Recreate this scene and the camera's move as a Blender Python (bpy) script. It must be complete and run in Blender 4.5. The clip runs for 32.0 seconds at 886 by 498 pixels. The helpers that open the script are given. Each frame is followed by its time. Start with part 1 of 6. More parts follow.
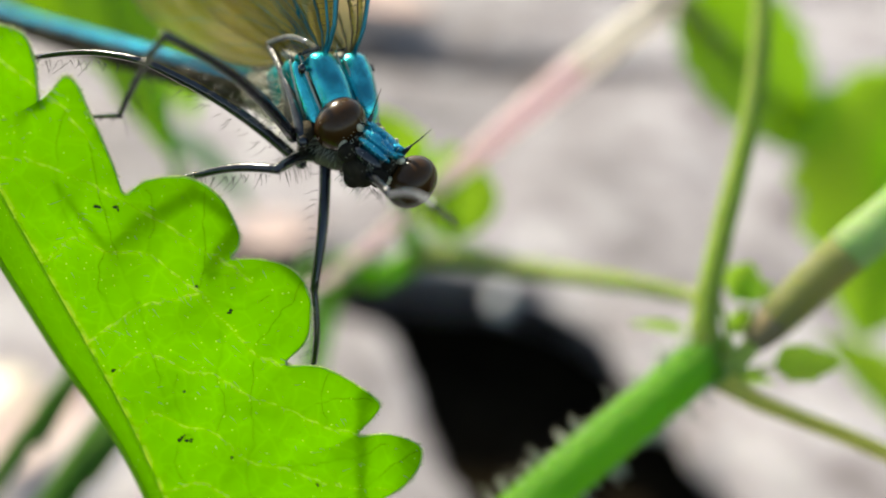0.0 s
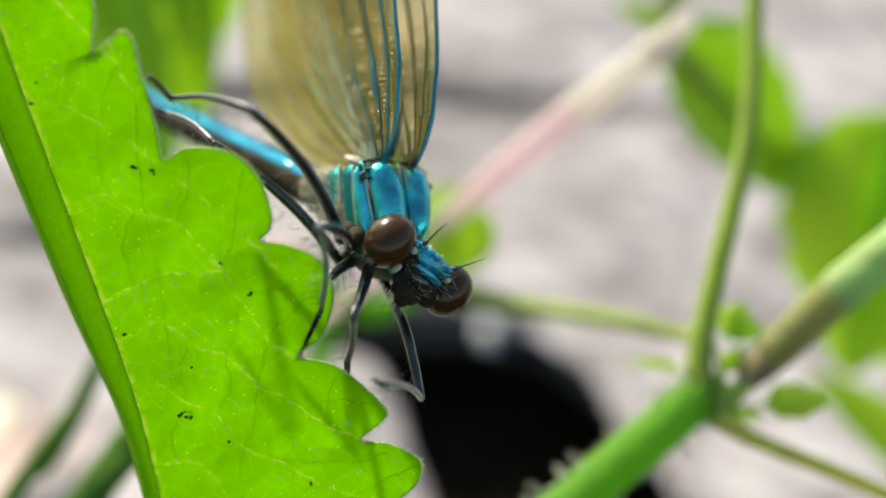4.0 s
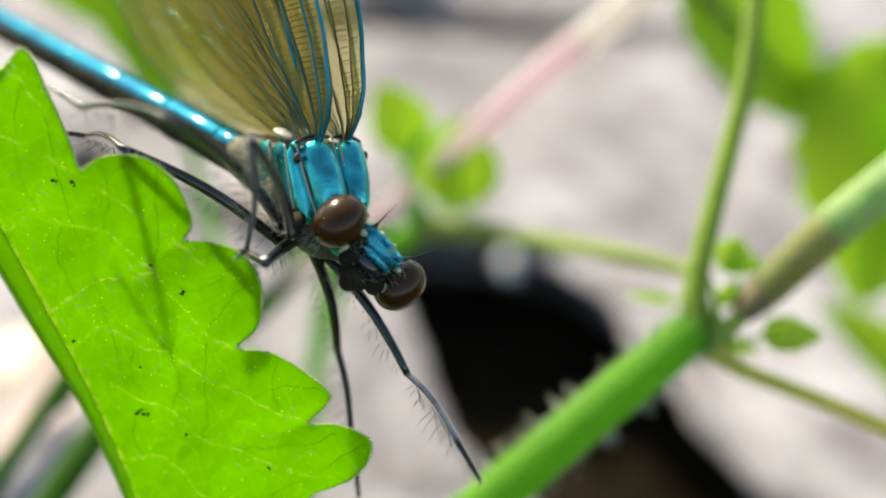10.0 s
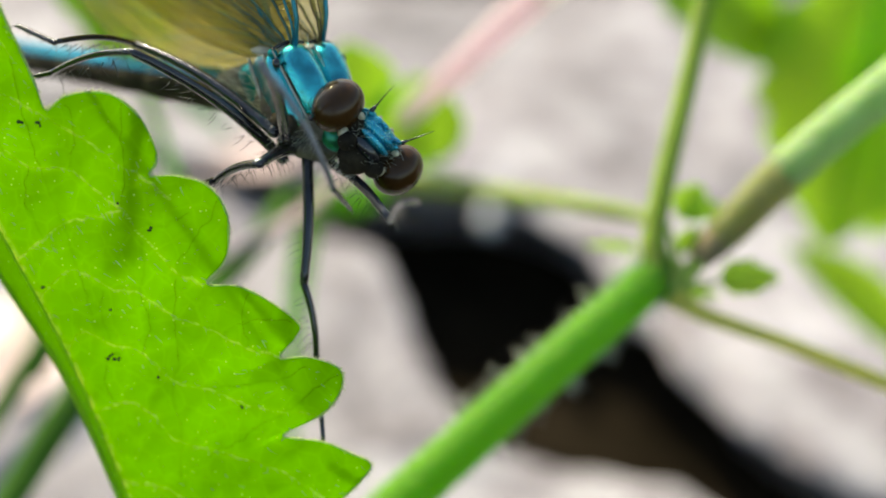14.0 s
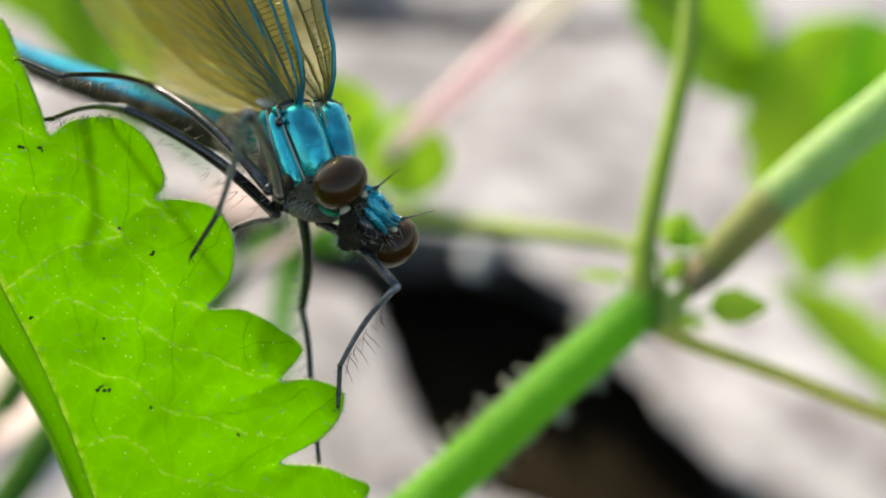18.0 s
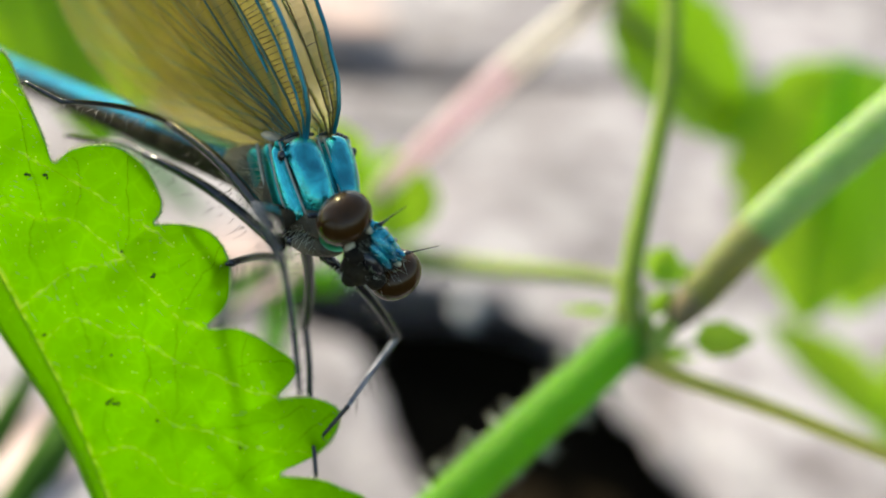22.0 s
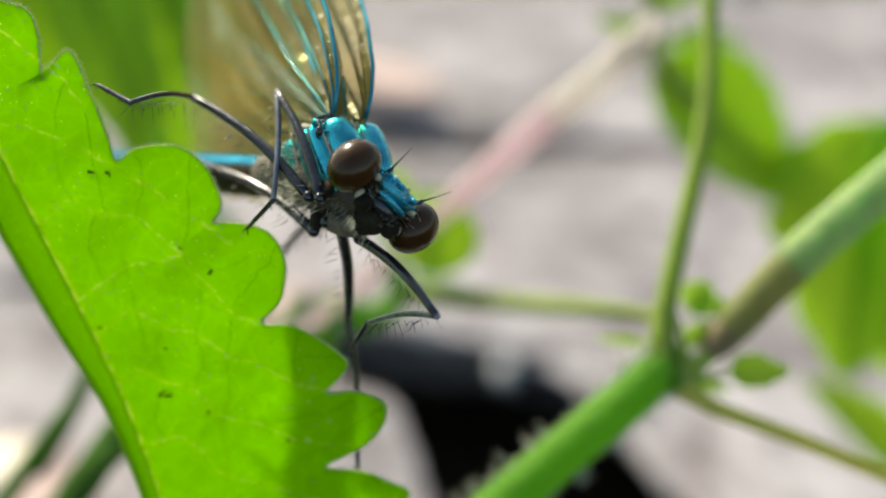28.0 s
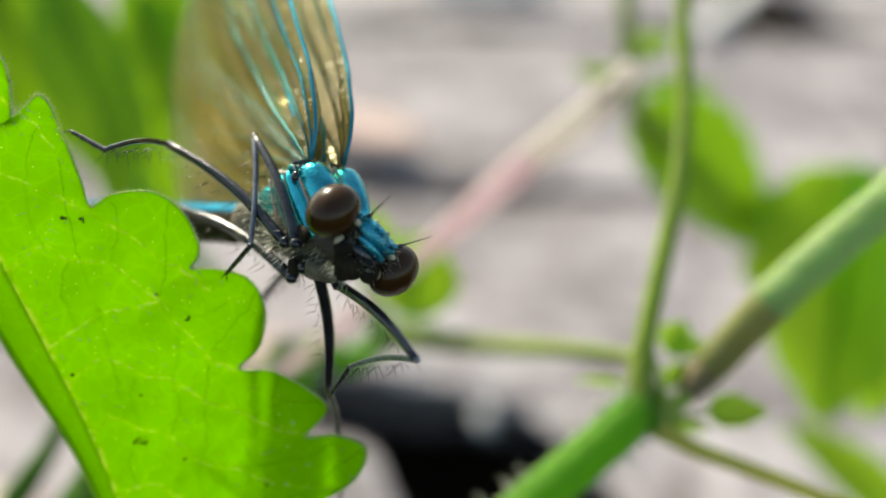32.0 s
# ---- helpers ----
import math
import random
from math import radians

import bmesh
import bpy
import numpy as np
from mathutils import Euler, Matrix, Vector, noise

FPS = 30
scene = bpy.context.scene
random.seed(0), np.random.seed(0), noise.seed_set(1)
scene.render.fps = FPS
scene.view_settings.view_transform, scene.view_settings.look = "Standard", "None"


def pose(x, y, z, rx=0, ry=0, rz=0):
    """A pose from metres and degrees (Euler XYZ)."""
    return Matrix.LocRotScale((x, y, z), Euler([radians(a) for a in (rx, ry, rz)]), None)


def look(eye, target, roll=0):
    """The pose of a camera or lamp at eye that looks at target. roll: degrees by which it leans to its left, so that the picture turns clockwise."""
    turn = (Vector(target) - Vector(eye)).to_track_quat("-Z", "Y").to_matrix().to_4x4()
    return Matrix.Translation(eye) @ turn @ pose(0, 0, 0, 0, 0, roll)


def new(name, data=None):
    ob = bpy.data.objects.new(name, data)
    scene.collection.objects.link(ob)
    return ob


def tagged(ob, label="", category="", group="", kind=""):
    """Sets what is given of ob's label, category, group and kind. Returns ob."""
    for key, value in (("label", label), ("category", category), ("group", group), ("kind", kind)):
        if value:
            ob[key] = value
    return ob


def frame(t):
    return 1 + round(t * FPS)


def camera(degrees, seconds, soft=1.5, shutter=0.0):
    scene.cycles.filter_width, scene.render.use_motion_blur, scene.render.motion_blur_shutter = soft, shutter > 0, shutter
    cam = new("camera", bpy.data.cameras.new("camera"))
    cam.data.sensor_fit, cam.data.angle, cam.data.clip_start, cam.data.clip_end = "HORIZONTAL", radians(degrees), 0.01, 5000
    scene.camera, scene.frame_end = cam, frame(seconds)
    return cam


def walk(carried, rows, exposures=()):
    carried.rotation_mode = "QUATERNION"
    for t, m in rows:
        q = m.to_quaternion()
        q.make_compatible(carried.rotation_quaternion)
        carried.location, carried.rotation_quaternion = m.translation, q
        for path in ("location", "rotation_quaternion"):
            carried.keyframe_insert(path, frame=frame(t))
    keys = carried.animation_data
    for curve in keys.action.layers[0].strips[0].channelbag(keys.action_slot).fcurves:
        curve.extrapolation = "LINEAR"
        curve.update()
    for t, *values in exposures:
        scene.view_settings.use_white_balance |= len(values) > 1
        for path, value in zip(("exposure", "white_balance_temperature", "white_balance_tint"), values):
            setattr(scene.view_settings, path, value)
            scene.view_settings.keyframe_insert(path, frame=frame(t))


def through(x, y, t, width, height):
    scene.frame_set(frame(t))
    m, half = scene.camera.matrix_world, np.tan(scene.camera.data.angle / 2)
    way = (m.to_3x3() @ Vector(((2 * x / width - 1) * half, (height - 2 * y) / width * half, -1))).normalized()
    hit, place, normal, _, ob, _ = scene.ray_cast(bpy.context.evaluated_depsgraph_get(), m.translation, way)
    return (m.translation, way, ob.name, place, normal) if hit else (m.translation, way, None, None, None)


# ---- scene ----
cam = camera(50.0, 32.0, soft=1.8)
cam.data.dof.use_dof = True
cam.data.dof.focus_distance = 0.0408
cam.data.dof.aperture_fstop = 17.0

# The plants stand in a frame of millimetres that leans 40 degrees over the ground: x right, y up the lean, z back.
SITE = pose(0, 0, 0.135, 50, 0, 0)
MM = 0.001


walk(cam, [
    (0, pose(-0.00254, 0.00180, 0.13206, 54.36, -1.67, 1.07)),
    (1, pose(-0.00225, 0.00125, 0.13231, 54.56, -1.91, 1.36)),
    (2, pose(-0.00280, 0.00086, 0.13362, 54.94, -0.64, 0.92)),
    (3, pose(-0.00336, 0.00138, 0.13347, 55.38, -1.86, 0.29)),
    (4, pose(-0.00391, 0.00047, 0.13370, 56.15, -2.68, 0.52)),
    (4.5, pose(-0.00281, 0.00161, 0.13311, 56.07, -2.17, -0.01)),
    (6.5, pose(-0.00306, 0.00197, 0.13301, 55.31, -2.47, -0.61)),
    (7, pose(-0.00215, 0.00168, 0.13252, 54.84, -2.63, -0.05)),
    (8, pose(-0.00488, 0.00185, 0.13349, 54.61, -3.57, 0.20)),
    (9, pose(-0.00356, 0.00053, 0.13419, 52.67, -4.33, 1.82)),
    (10, pose(-0.00185, 0.00048, 0.13438, 51.83, -1.20, 1.66)),
    (11, pose(-0.00105, 0.00145, 0.13340, 50.61, -0.74, 1.69)),
    (12, pose(0.00046, -0.00031, 0.13524, 48.85, 1.59, 0.41)),
    (13, pose(0.00000, -0.00000, 0.13500, 50.00, 0.00, 0.00)),
    (14, pose(-0.00018, 0.00013, 0.13474, 49.17, -0.03, -0.27)),
    (17, pose(-0.00083, -0.00021, 0.13427, 50.97, -0.77, -1.71)),
    (18, pose(-0.00037, -0.00010, 0.13338, 52.03, -0.74, -0.96)),
    (19, pose(-0.00040, -0.00004, 0.13298, 52.13, -0.93, -0.50)),
    (20, pose(0.00030, -0.00107, 0.13236, 52.57, -1.36, 0.13)),
    (21, pose(-0.00033, -0.00169, 0.13221, 54.48, -0.82, -0.32)),
    (22, pose(0.00037, -0.00081, 0.13232, 55.35, -0.55, -1.38)),
    (23, pose(0.00028, -0.00078, 0.13170, 55.68, -1.39, -1.19)),
    (24, pose(0.00026, -0.00083, 0.13201, 55.25, -0.93, -1.37)),
    (25, pose(0.00017, -0.00146, 0.13140, 55.33, -1.28, -1.84)),
    (28, pose(0.00030, -0.00395, 0.13073, 59.72, -0.70, 1.52)),
    (29, pose(0.00124, -0.00510, 0.13097, 62.70, -0.15, 1.14)),
    (30, pose(0.00040, -0.00507, 0.13063, 63.53, -0.99, 1.89)),
    (31, pose(0.00043, -0.00470, 0.13056, 62.99, -1.32, 0.56)),
    (32, pose(0.00045, -0.00461, 0.13050, 62.69, -1.30, 0.60)),
], exposures=((0.0, 0.50, 7600, 3), (13.0, 0.64, 7600, 3), (25.0, 0.54, 7600, 3), (28.5, 0.32, 7600, 3), (32.0, 0.31, 7600, 3)))

# ---- sky and sun ----
SUN_DIR = Vector((-0.44, 0.67, 0.60)).normalized()
world = bpy.data.worlds.new("sky")
scene.world = world
world.use_nodes = True
wn = world.node_tree.nodes
sky = wn.new("ShaderNodeTexSky")
sky.sky_type = "NISHITA"
sky.sun_disc = False
sky.sun_elevation = math.asin(SUN_DIR.z)
sky.sun_rotation = math.atan2(SUN_DIR.x, SUN_DIR.y)
wn["Background"].inputs["Strength"].default_value = 0.15
world.node_tree.links.new(sky.outputs[0], wn["Background"].inputs["Color"])
sun_data = bpy.data.lights.new("sun", "SUN")
sun_data.energy, sun_data.angle, sun_data.color = 4.8, radians(2.0), (1.0, 0.95, 0.86)
sun = new("sun", sun_data)
sun.matrix_world = look(SUN_DIR * 3, (0, 0, 0))


# ---- materials ----
def nodes_of(name):
    m = bpy.data.materials.new(name)
    m.use_nodes = True
    t = m.node_tree
    return m, t, t.nodes, t.links, t.nodes["Principled BSDF"]


def noise_ramp(t, size_mm, stops, detail=4.0, coord=None):
    """Noise of a given grain in millimetres, through a colour ramp."""
    n, l = t.nodes, t.links
    if coord is None:
        coord = n.new("ShaderNodeTexCoord").outputs["Object"]
    tex = n.new("ShaderNodeTexNoise")
    tex.inputs["Scale"].default_value = 1000.0 / size_mm
    tex.inputs["Detail"].default_value = detail
    l.new(coord, tex.inputs["Vector"])
    ramp = n.new("ShaderNodeValToRGB")
    while len(ramp.color_ramp.elements) < len(stops):
        ramp.color_ramp.elements.new(0.5)
    for e, (p, c) in zip(ramp.color_ramp.elements, stops):
        e.position, e.color = p, (*c, 1)
    l.new(tex.outputs["Fac"], ramp.inputs["Fac"])
    return ramp.outputs["Color"], tex.outputs["Fac"]


def mixed(t, a, b, fac, mode="MIX"):
    m = t.nodes.new("ShaderNodeMix")
    m.data_type, m.blend_type = "RGBA", mode
    for sock, v in ((m.inputs[6], a), (m.inputs[7], b), (m.inputs[0], fac)):
        if isinstance(v, (tuple, float)):
            sock.default_value = (*v, 1) if isinstance(v, tuple) else v
        else:
            t.links.new(v, sock)
    return m.outputs[2]


def bumped(t, bsdf, height, strength, mm):
    b = t.nodes.new("ShaderNodeBump")
    b.inputs["Strength"].default_value = strength
    b.inputs["Distance"].default_value = mm * MM
    t.links.new(height, b.inputs["Height"])
    t.links.new(b.outputs["Normal"], bsdf.inputs["Normal"])
    return b


def plain(name, dark, light, grain, rough=0.5, metal=0.0, bump=0.3, coat=0.0, spec=0.5):
    """A surface of two tones at two scales with fine relief."""
    m, t, n, l, p = nodes_of(name)
    big, _ = noise_ramp(t, grain * 5, [(0.3, dark), (0.7, light)])
    fine, h = noise_ramp(t, grain, [(0.3, (0.7, 0.7, 0.7)), (0.7, (1.0, 1.0, 1.0))])
    l.new(mixed(t, big, fine, 1.0, "MULTIPLY"), p.inputs["Base Color"])
    p.inputs["Roughness"].default_value = rough
    p.inputs["Metallic"].default_value = metal
    p.inputs["Coat Weight"].default_value = coat
    p.inputs["Coat Roughness"].default_value = 0.12
    p.inputs["Specular IOR Level"].default_value = spec
    bumped(t, p, h, bump, grain * 0.4)
    return m


def leafy(name, dark, light, through, share, grain=1.6, rough=0.42, bump=0.5, flesh=0.0, spec=0.5):
    """A green leaf that passes sunlight: gloss over colour, mixed with translucence."""
    m, t, n, l, p = nodes_of(name)
    big, _ = noise_ramp(t, grain * 4, [(0.32, dark), (0.68, light)])
    fine, h = noise_ramp(t, grain * 0.35, [(0.3, (0.78, 0.82, 0.7)), (0.7, (1.0, 1.0, 1.0))], 5.0)
    col = mixed(t, big, fine, 1.0, "MULTIPLY")
    l.new(col, p.inputs["Base Color"])
    p.inputs["Roughness"].default_value = rough
    p.inputs["Specular IOR Level"].default_value = spec
    bumped(t, p, h, bump, grain * 0.2)
    if flesh:
        p.inputs["Subsurface Weight"].default_value = 0.85
        p.inputs["Subsurface Radius"].default_value = (0.7, 1.0, 0.25)
        p.inputs["Subsurface Scale"].default_value = flesh * MM
    tr = n.new("ShaderNodeBsdfTranslucent")
    l.new(mixed(t, col, through, 0.72), tr.inputs["Color"])
    mix = n.new("ShaderNodeMixShader")
    mix.inputs[0].default_value = share
    l.new(p.outputs[0], mix.inputs[1])
    l.new(tr.outputs[0], mix.inputs[2])
    l.new(mix.outputs[0], n["Material Output"].inputs["Surface"])
    return m


def metallic(name, a, b, rough, grain=0.25, bump=0.35, metal=0.92, coat=0.2):
    """Iridescent body shell: metal whose hue drifts, finely pitted, under a clear coat."""
    m, t, n, l, p = nodes_of(name)
    col, _ = noise_ramp(t, grain * 7, [(0.35, a), (0.65, b)])
    l.new(col, p.inputs["Base Color"])
    p.inputs["Metallic"].default_value = metal
    p.inputs["Specular Tint"].default_value = (0.25, 0.85, 0.95, 1)
    p.inputs["Roughness"].default_value = rough
    p.inputs["Coat Weight"].default_value = coat
    p.inputs["Coat Roughness"].default_value = 0.08
    _, h = noise_ramp(t, grain * 0.5, [(0, (0, 0, 0)), (1, (1, 1, 1))])
    bumped(t, p, h, bump, grain * 0.25)
    return m


def stone_material():
    """Weathered stone: pale grey ground with darker lichen blotches, streaks and grit."""
    m, t, n, l, p = nodes_of("grey_stone")
    base, _ = noise_ramp(t, 60, [(0.34, (0.27, 0.25, 0.265)), (0.5, (0.445, 0.415, 0.435)), (0.66, (0.58, 0.545, 0.575))], 6.0)
    co = n.new("ShaderNodeTexCoord")
    mp = n.new("ShaderNodeMapping")
    mp.inputs["Scale"].default_value = (0.35, 1.3, 1.0)
    l.new(co.outputs["Object"], mp.inputs["Vector"])
    streak, _ = noise_ramp(t, 26, [(0.36, (0.7, 0.68, 0.68)), (0.5, (1.0, 1.0, 1.0))], 5.0, mp.outputs["Vector"])
    grit, h = noise_ramp(t, 3.0, [(0.3, (0.72, 0.72, 0.72)), (0.6, (1.0, 1.0, 1.0))], 6.0)
    patch, _ = noise_ramp(t, 13.0, [(0.36, (0.46, 0.42, 0.42)), (0.48, (0.84, 0.82, 0.84)), (0.62, (1.0, 1.0, 1.0))], 4.0)
    both = mixed(t, mixed(t, base, streak, 1.0, "MULTIPLY"), patch, 1.0, "MULTIPLY")
    l.new(mixed(t, both, grit, 1.0, "MULTIPLY"), p.inputs["Base Color"])
    p.inputs["Roughness"].default_value = 0.8
    bumped(t, p, h, 0.8, 1.5)
    return m


def netted(m, size_mm):
    """Fine veinlets: a net of pale lines and puckered cells over a leaf material."""
    t = m.node_tree
    n, l = t.nodes, t.links
    p = n["Principled BSDF"]
    co = n.new("ShaderNodeTexCoord").outputs["Object"]
    wob = n.new("ShaderNodeTexNoise")
    wob.inputs["Scale"].default_value = 900.0
    l.new(co, wob.inputs["Vector"])
    off = n.new("ShaderNodeVectorMath")
    off.operation = "MULTIPLY_ADD"
    off.inputs[1].default_value = (0.0006, 0.0006, 0.0006)
    l.new(wob.outputs["Color"], off.inputs[0])
    l.new(co, off.inputs[2])
    v = n.new("ShaderNodeTexVoronoi")
    v.feature = "DISTANCE_TO_EDGE"
    v.inputs["Scale"].default_value = 1000.0 / size_mm
    l.new(off.outputs[0], v.inputs["Vector"])
    r = n.new("ShaderNodeMapRange")
    r.inputs["From Max"].default_value = 0.09
    l.new(v.outputs["Distance"], r.inputs["Value"])
    tr = n["Translucent BSDF"]
    vein = n.new("ShaderNodeAttribute")
    vein.attribute_name = "vein"
    cross = n.new("ShaderNodeAttribute")
    cross.attribute_name = "cross"
    # Pale dots put the glints of lit leaf hairs into the colour.
    dots = n.new("ShaderNodeTexVoronoi")
    dots.inputs["Scale"].default_value = 1000.0 / 0.4
    l.new(co, dots.inputs["Vector"])
    dr = n.new("ShaderNodeMapRange")
    dr.inputs["From Min"].default_value, dr.inputs["From Max"].default_value = 0.15, 0.07
    l.new(dots.outputs["Distance"], dr.inputs["Value"])
    pick = n.new("ShaderNodeSeparateColor")
    l.new(dots.outputs["Color"], pick.inputs["Color"])
    some = n.new("ShaderNodeMath")
    some.operation = "GREATER_THAN"
    some.inputs[1].default_value = 0.45
    l.new(pick.outputs[0], some.inputs[0])
    both = n.new("ShaderNodeMath")
    both.operation = "MULTIPLY"
    l.new(dr.outputs["Result"], both.inputs[0])
    l.new(some.outputs[0], both.inputs[1])
    top = n.new("ShaderNodeMath")
    top.operation = "MAXIMUM"
    l.new(both.outputs[0], top.inputs[0])
    soft = n.new("ShaderNodeMath")
    soft.operation = "MULTIPLY"
    dash, _ = noise_ramp(t, 0.45, [(0.42, (0.15, 0.15, 0.15)), (0.6, (1.0, 1.0, 1.0))], 2.0)
    l.new(dash, soft.inputs[1])
    l.new(vein.outputs["Fac"], soft.inputs[0])
    l.new(soft.outputs[0], top.inputs[1])
    for sock, pale in ((p.inputs["Base Color"], (0.75, 0.85, 0.35)), (tr.inputs["Color"], (1.0, 1.0, 0.55))):
        src = sock.links[0].from_socket
        cell = mixed(t, src, mixed(t, src, (0.88, 0.92, 0.8), 0.8, "MULTIPLY"), r.outputs["Result"])
        lined = mixed(t, cell, mixed(t, cell, (0.87, 0.9, 0.84), 1.0, "MULTIPLY"), cross.outputs["Fac"])
        l.new(mixed(t, lined, pale, top.outputs[0]), sock)
    b = bumped(t, p, v.outputs["Distance"], 0.18, 0.2)
    l.new(b.outputs["Normal"], tr.inputs["Normal"])
    return m


M_LEAF = leafy("nettle_leaf", (0.10, 0.29, 0.004), (0.25, 0.50, 0.012), (0.57, 0.97, 0.008), 0.79, rough=0.45, spec=0.28)
netted(M_LEAF, 1.1)
def ridge(name, colour, clear):
    """A thin waxy vein ridge: pale skin over watery, nearly clear flesh."""
    m, t, n, l, p = nodes_of(name)
    col, h = noise_ramp(t, 0.4, [(0.3, tuple(0.75 * c for c in colour)), (0.7, colour)])
    l.new(col, p.inputs["Base Color"])
    p.inputs["Roughness"].default_value = 0.5
    p.inputs["Specular IOR Level"].default_value = 0.2
    tp, mix = n.new("ShaderNodeBsdfTransparent"), n.new("ShaderNodeMixShader")
    tp.inputs["Color"].default_value = (1.0, 1.0, 0.7, 1)
    mix.inputs[0].default_value = clear
    l.new(p.outputs[0], mix.inputs[1])
    l.new(tp.outputs[0], mix.inputs[2])
    l.new(mix.outputs[0], n["Material Output"].inputs["Surface"])
    return m


M_LEAF_VEIN = ridge("leaf_vein", (0.86, 0.97, 0.22), 0.92)
M_LEAF_FINE = ridge("leaf_vein_fine", (0.16, 0.36, 0.02), 0.8)
M_LEAF_RIB = ridge("leaf_midrib", (0.70, 0.88, 0.25), 0.94)
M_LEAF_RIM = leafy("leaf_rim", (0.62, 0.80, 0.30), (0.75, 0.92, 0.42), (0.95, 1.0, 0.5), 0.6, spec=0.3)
M_LEAF_EDGE = leafy("leaf_edge", (0.30, 0.50, 0.03), (0.42, 0.62, 0.06), (0.6, 0.95, 0.05), 0.5, spec=0.2)
M_LEAF_HAIR = ridge("leaf_hair", (0.95, 1.0, 0.66), 0.5)
M_LEAF_BACK = leafy("far_leaf", (0.13, 0.30, 0.014), (0.21, 0.42, 0.022), (0.56, 0.96, 0.05), 0.70, 6.0)
# Paler than the other leaves: sky reflection is mixed into its colour.
M_LEAF_SKY_SHEEN = leafy("sky_sheen_leaf", (0.22, 0.36, 0.20), (0.34, 0.48, 0.30), (0.3, 0.5, 0.25), 0.3, 5.0, 0.3)
M_BUD = leafy("young_leaf", (0.32, 0.56, 0.04), (0.44, 0.68, 0.07), (0.5, 0.85, 0.06), 0.6)
M_HAIR = plain("pale_hair", (0.6, 0.64, 0.5), (0.8, 0.82, 0.7), 0.3, 0.35)
M_STEM = leafy("green_stem", (0.13, 0.33, 0.018), (0.18, 0.42, 0.03), (0.4, 0.85, 0.06), 0.4, 2.0, 0.75, flesh=3.0)
M_STEM_THIN = leafy("olive_stem", (0.20, 0.29, 0.03), (0.30, 0.40, 0.05), (0.5, 0.65, 0.05), 0.12, 2.0, 0.7, flesh=2.0)
M_STEM_YELLOW = leafy("yellow_green_stem", (0.62, 0.62, 0.14), (0.75, 0.74, 0.2), (0.95, 0.9, 0.3), 0.45, 2.0, 0.7)
M_SHEATH = leafy("papery_sheath", (0.46, 0.60, 0.14), (0.6, 0.74, 0.22), (0.8, 0.95, 0.3), 0.5, 1.5, 0.6)
M_RUNNER = leafy("olive_runner", (0.27, 0.33, 0.10), (0.40, 0.46, 0.17), (0.6, 0.7, 0.2), 0.25, 3.0, 0.8, flesh=2.0)
M_STEM_RED = plain("reddish_stem_end", (0.24, 0.18, 0.09), (0.33, 0.26, 0.13), 0.8, 0.7)
M_STEM_LIGHT = leafy("light_stem", (0.31, 0.43, 0.19), (0.42, 0.55, 0.28), (0.6, 0.85, 0.4), 0.3, 3.0, 0.75, flesh=3.0)
M_STEM_MID = leafy("brownish_stem", (0.26, 0.27, 0.11), (0.34, 0.36, 0.15), (0.7, 0.65, 0.25), 0.35, 3.0, 0.75, flesh=2.0)
M_PINK = leafy("pink_stalk", (0.94, 0.72, 0.78), (0.98, 0.84, 0.88), (1.0, 0.82, 0.90), 0.55, 3.0, 0.7)
M_GRASS = leafy("dark_grass", (0.07, 0.17, 0.03), (0.11, 0.24, 0.045), (0.25, 0.5, 0.06), 0.3, 3.0, 0.8, spec=0.1)
# Sunlight on the upper stalk is painted in as a whiter pink.
M_PINK_SUNLIT = leafy("sunlit_pink_stalk", (0.94, 0.84, 0.83), (0.98, 0.92, 0.90), (1.0, 0.94, 0.92), 0.55, 3.0, 0.7)
M_LEAF_HANG = leafy("hanging_leaf", (0.10, 0.26, 0.010), (0.16, 0.35, 0.014), (0.34, 0.68, 0.015), 0.55, 6.0)
M_STONE = stone_material()
M_SOIL = plain("dark_soil", (0.012, 0.0095, 0.006), (0.030, 0.023, 0.015), 3.0, 0.9, bump=1.0, spec=0.0)
M_PEBBLE = plain("white_pebble", (0.74, 0.72, 0.72), (0.9, 0.88, 0.88), 2.0, 0.4)
M_CREAM_STONE = plain("cream_pebble", (0.75, 0.62, 0.48), (0.85, 0.74, 0.6), 2.0, 0.4)
M_DRY = plain("dry_leaf", (0.68, 0.46, 0.41), (0.88, 0.70, 0.66), 4.0, 0.7)
M_STICK = plain("bleached_stick", (0.85, 0.84, 0.83), (0.95, 0.94, 0.93), 3.0, 0.7)
# The wide dark-to-bright range also paints highlight streaks onto the plates.
M_TEAL = metallic("teal_shell", (0.003, 0.30, 0.38), (0.03, 0.88, 0.92), 0.2, bump=0.6, metal=0.88, coat=1.0)
M_TEAL_TAIL = metallic("teal_tail", (0.001, 0.045, 0.10), (0.003, 0.085, 0.14), 0.5)
M_TEAL_FACE = metallic("teal_face", (0.004, 0.26, 0.44), (0.01, 0.46, 0.58), 0.24, 0.22, 0.9, metal=0.75, coat=0.8)
M_TEAL_DARK = metallic("dark_teal_shell", (0.006, 0.16, 0.18), (0.016, 0.34, 0.32), 0.3)
M_GREEN = metallic("green_shell", (0.02, 0.22, 0.13), (0.06, 0.40, 0.24), 0.35)
M_DULL = plain("hairy_flank", (0.03, 0.027, 0.018), (0.30, 0.26, 0.18), 0.3, 0.6, bump=1.0)
M_BELLY = plain("brown_belly", (0.02, 0.017, 0.010), (0.10, 0.08, 0.05), 0.3, 0.8, bump=1.0, spec=0.1)
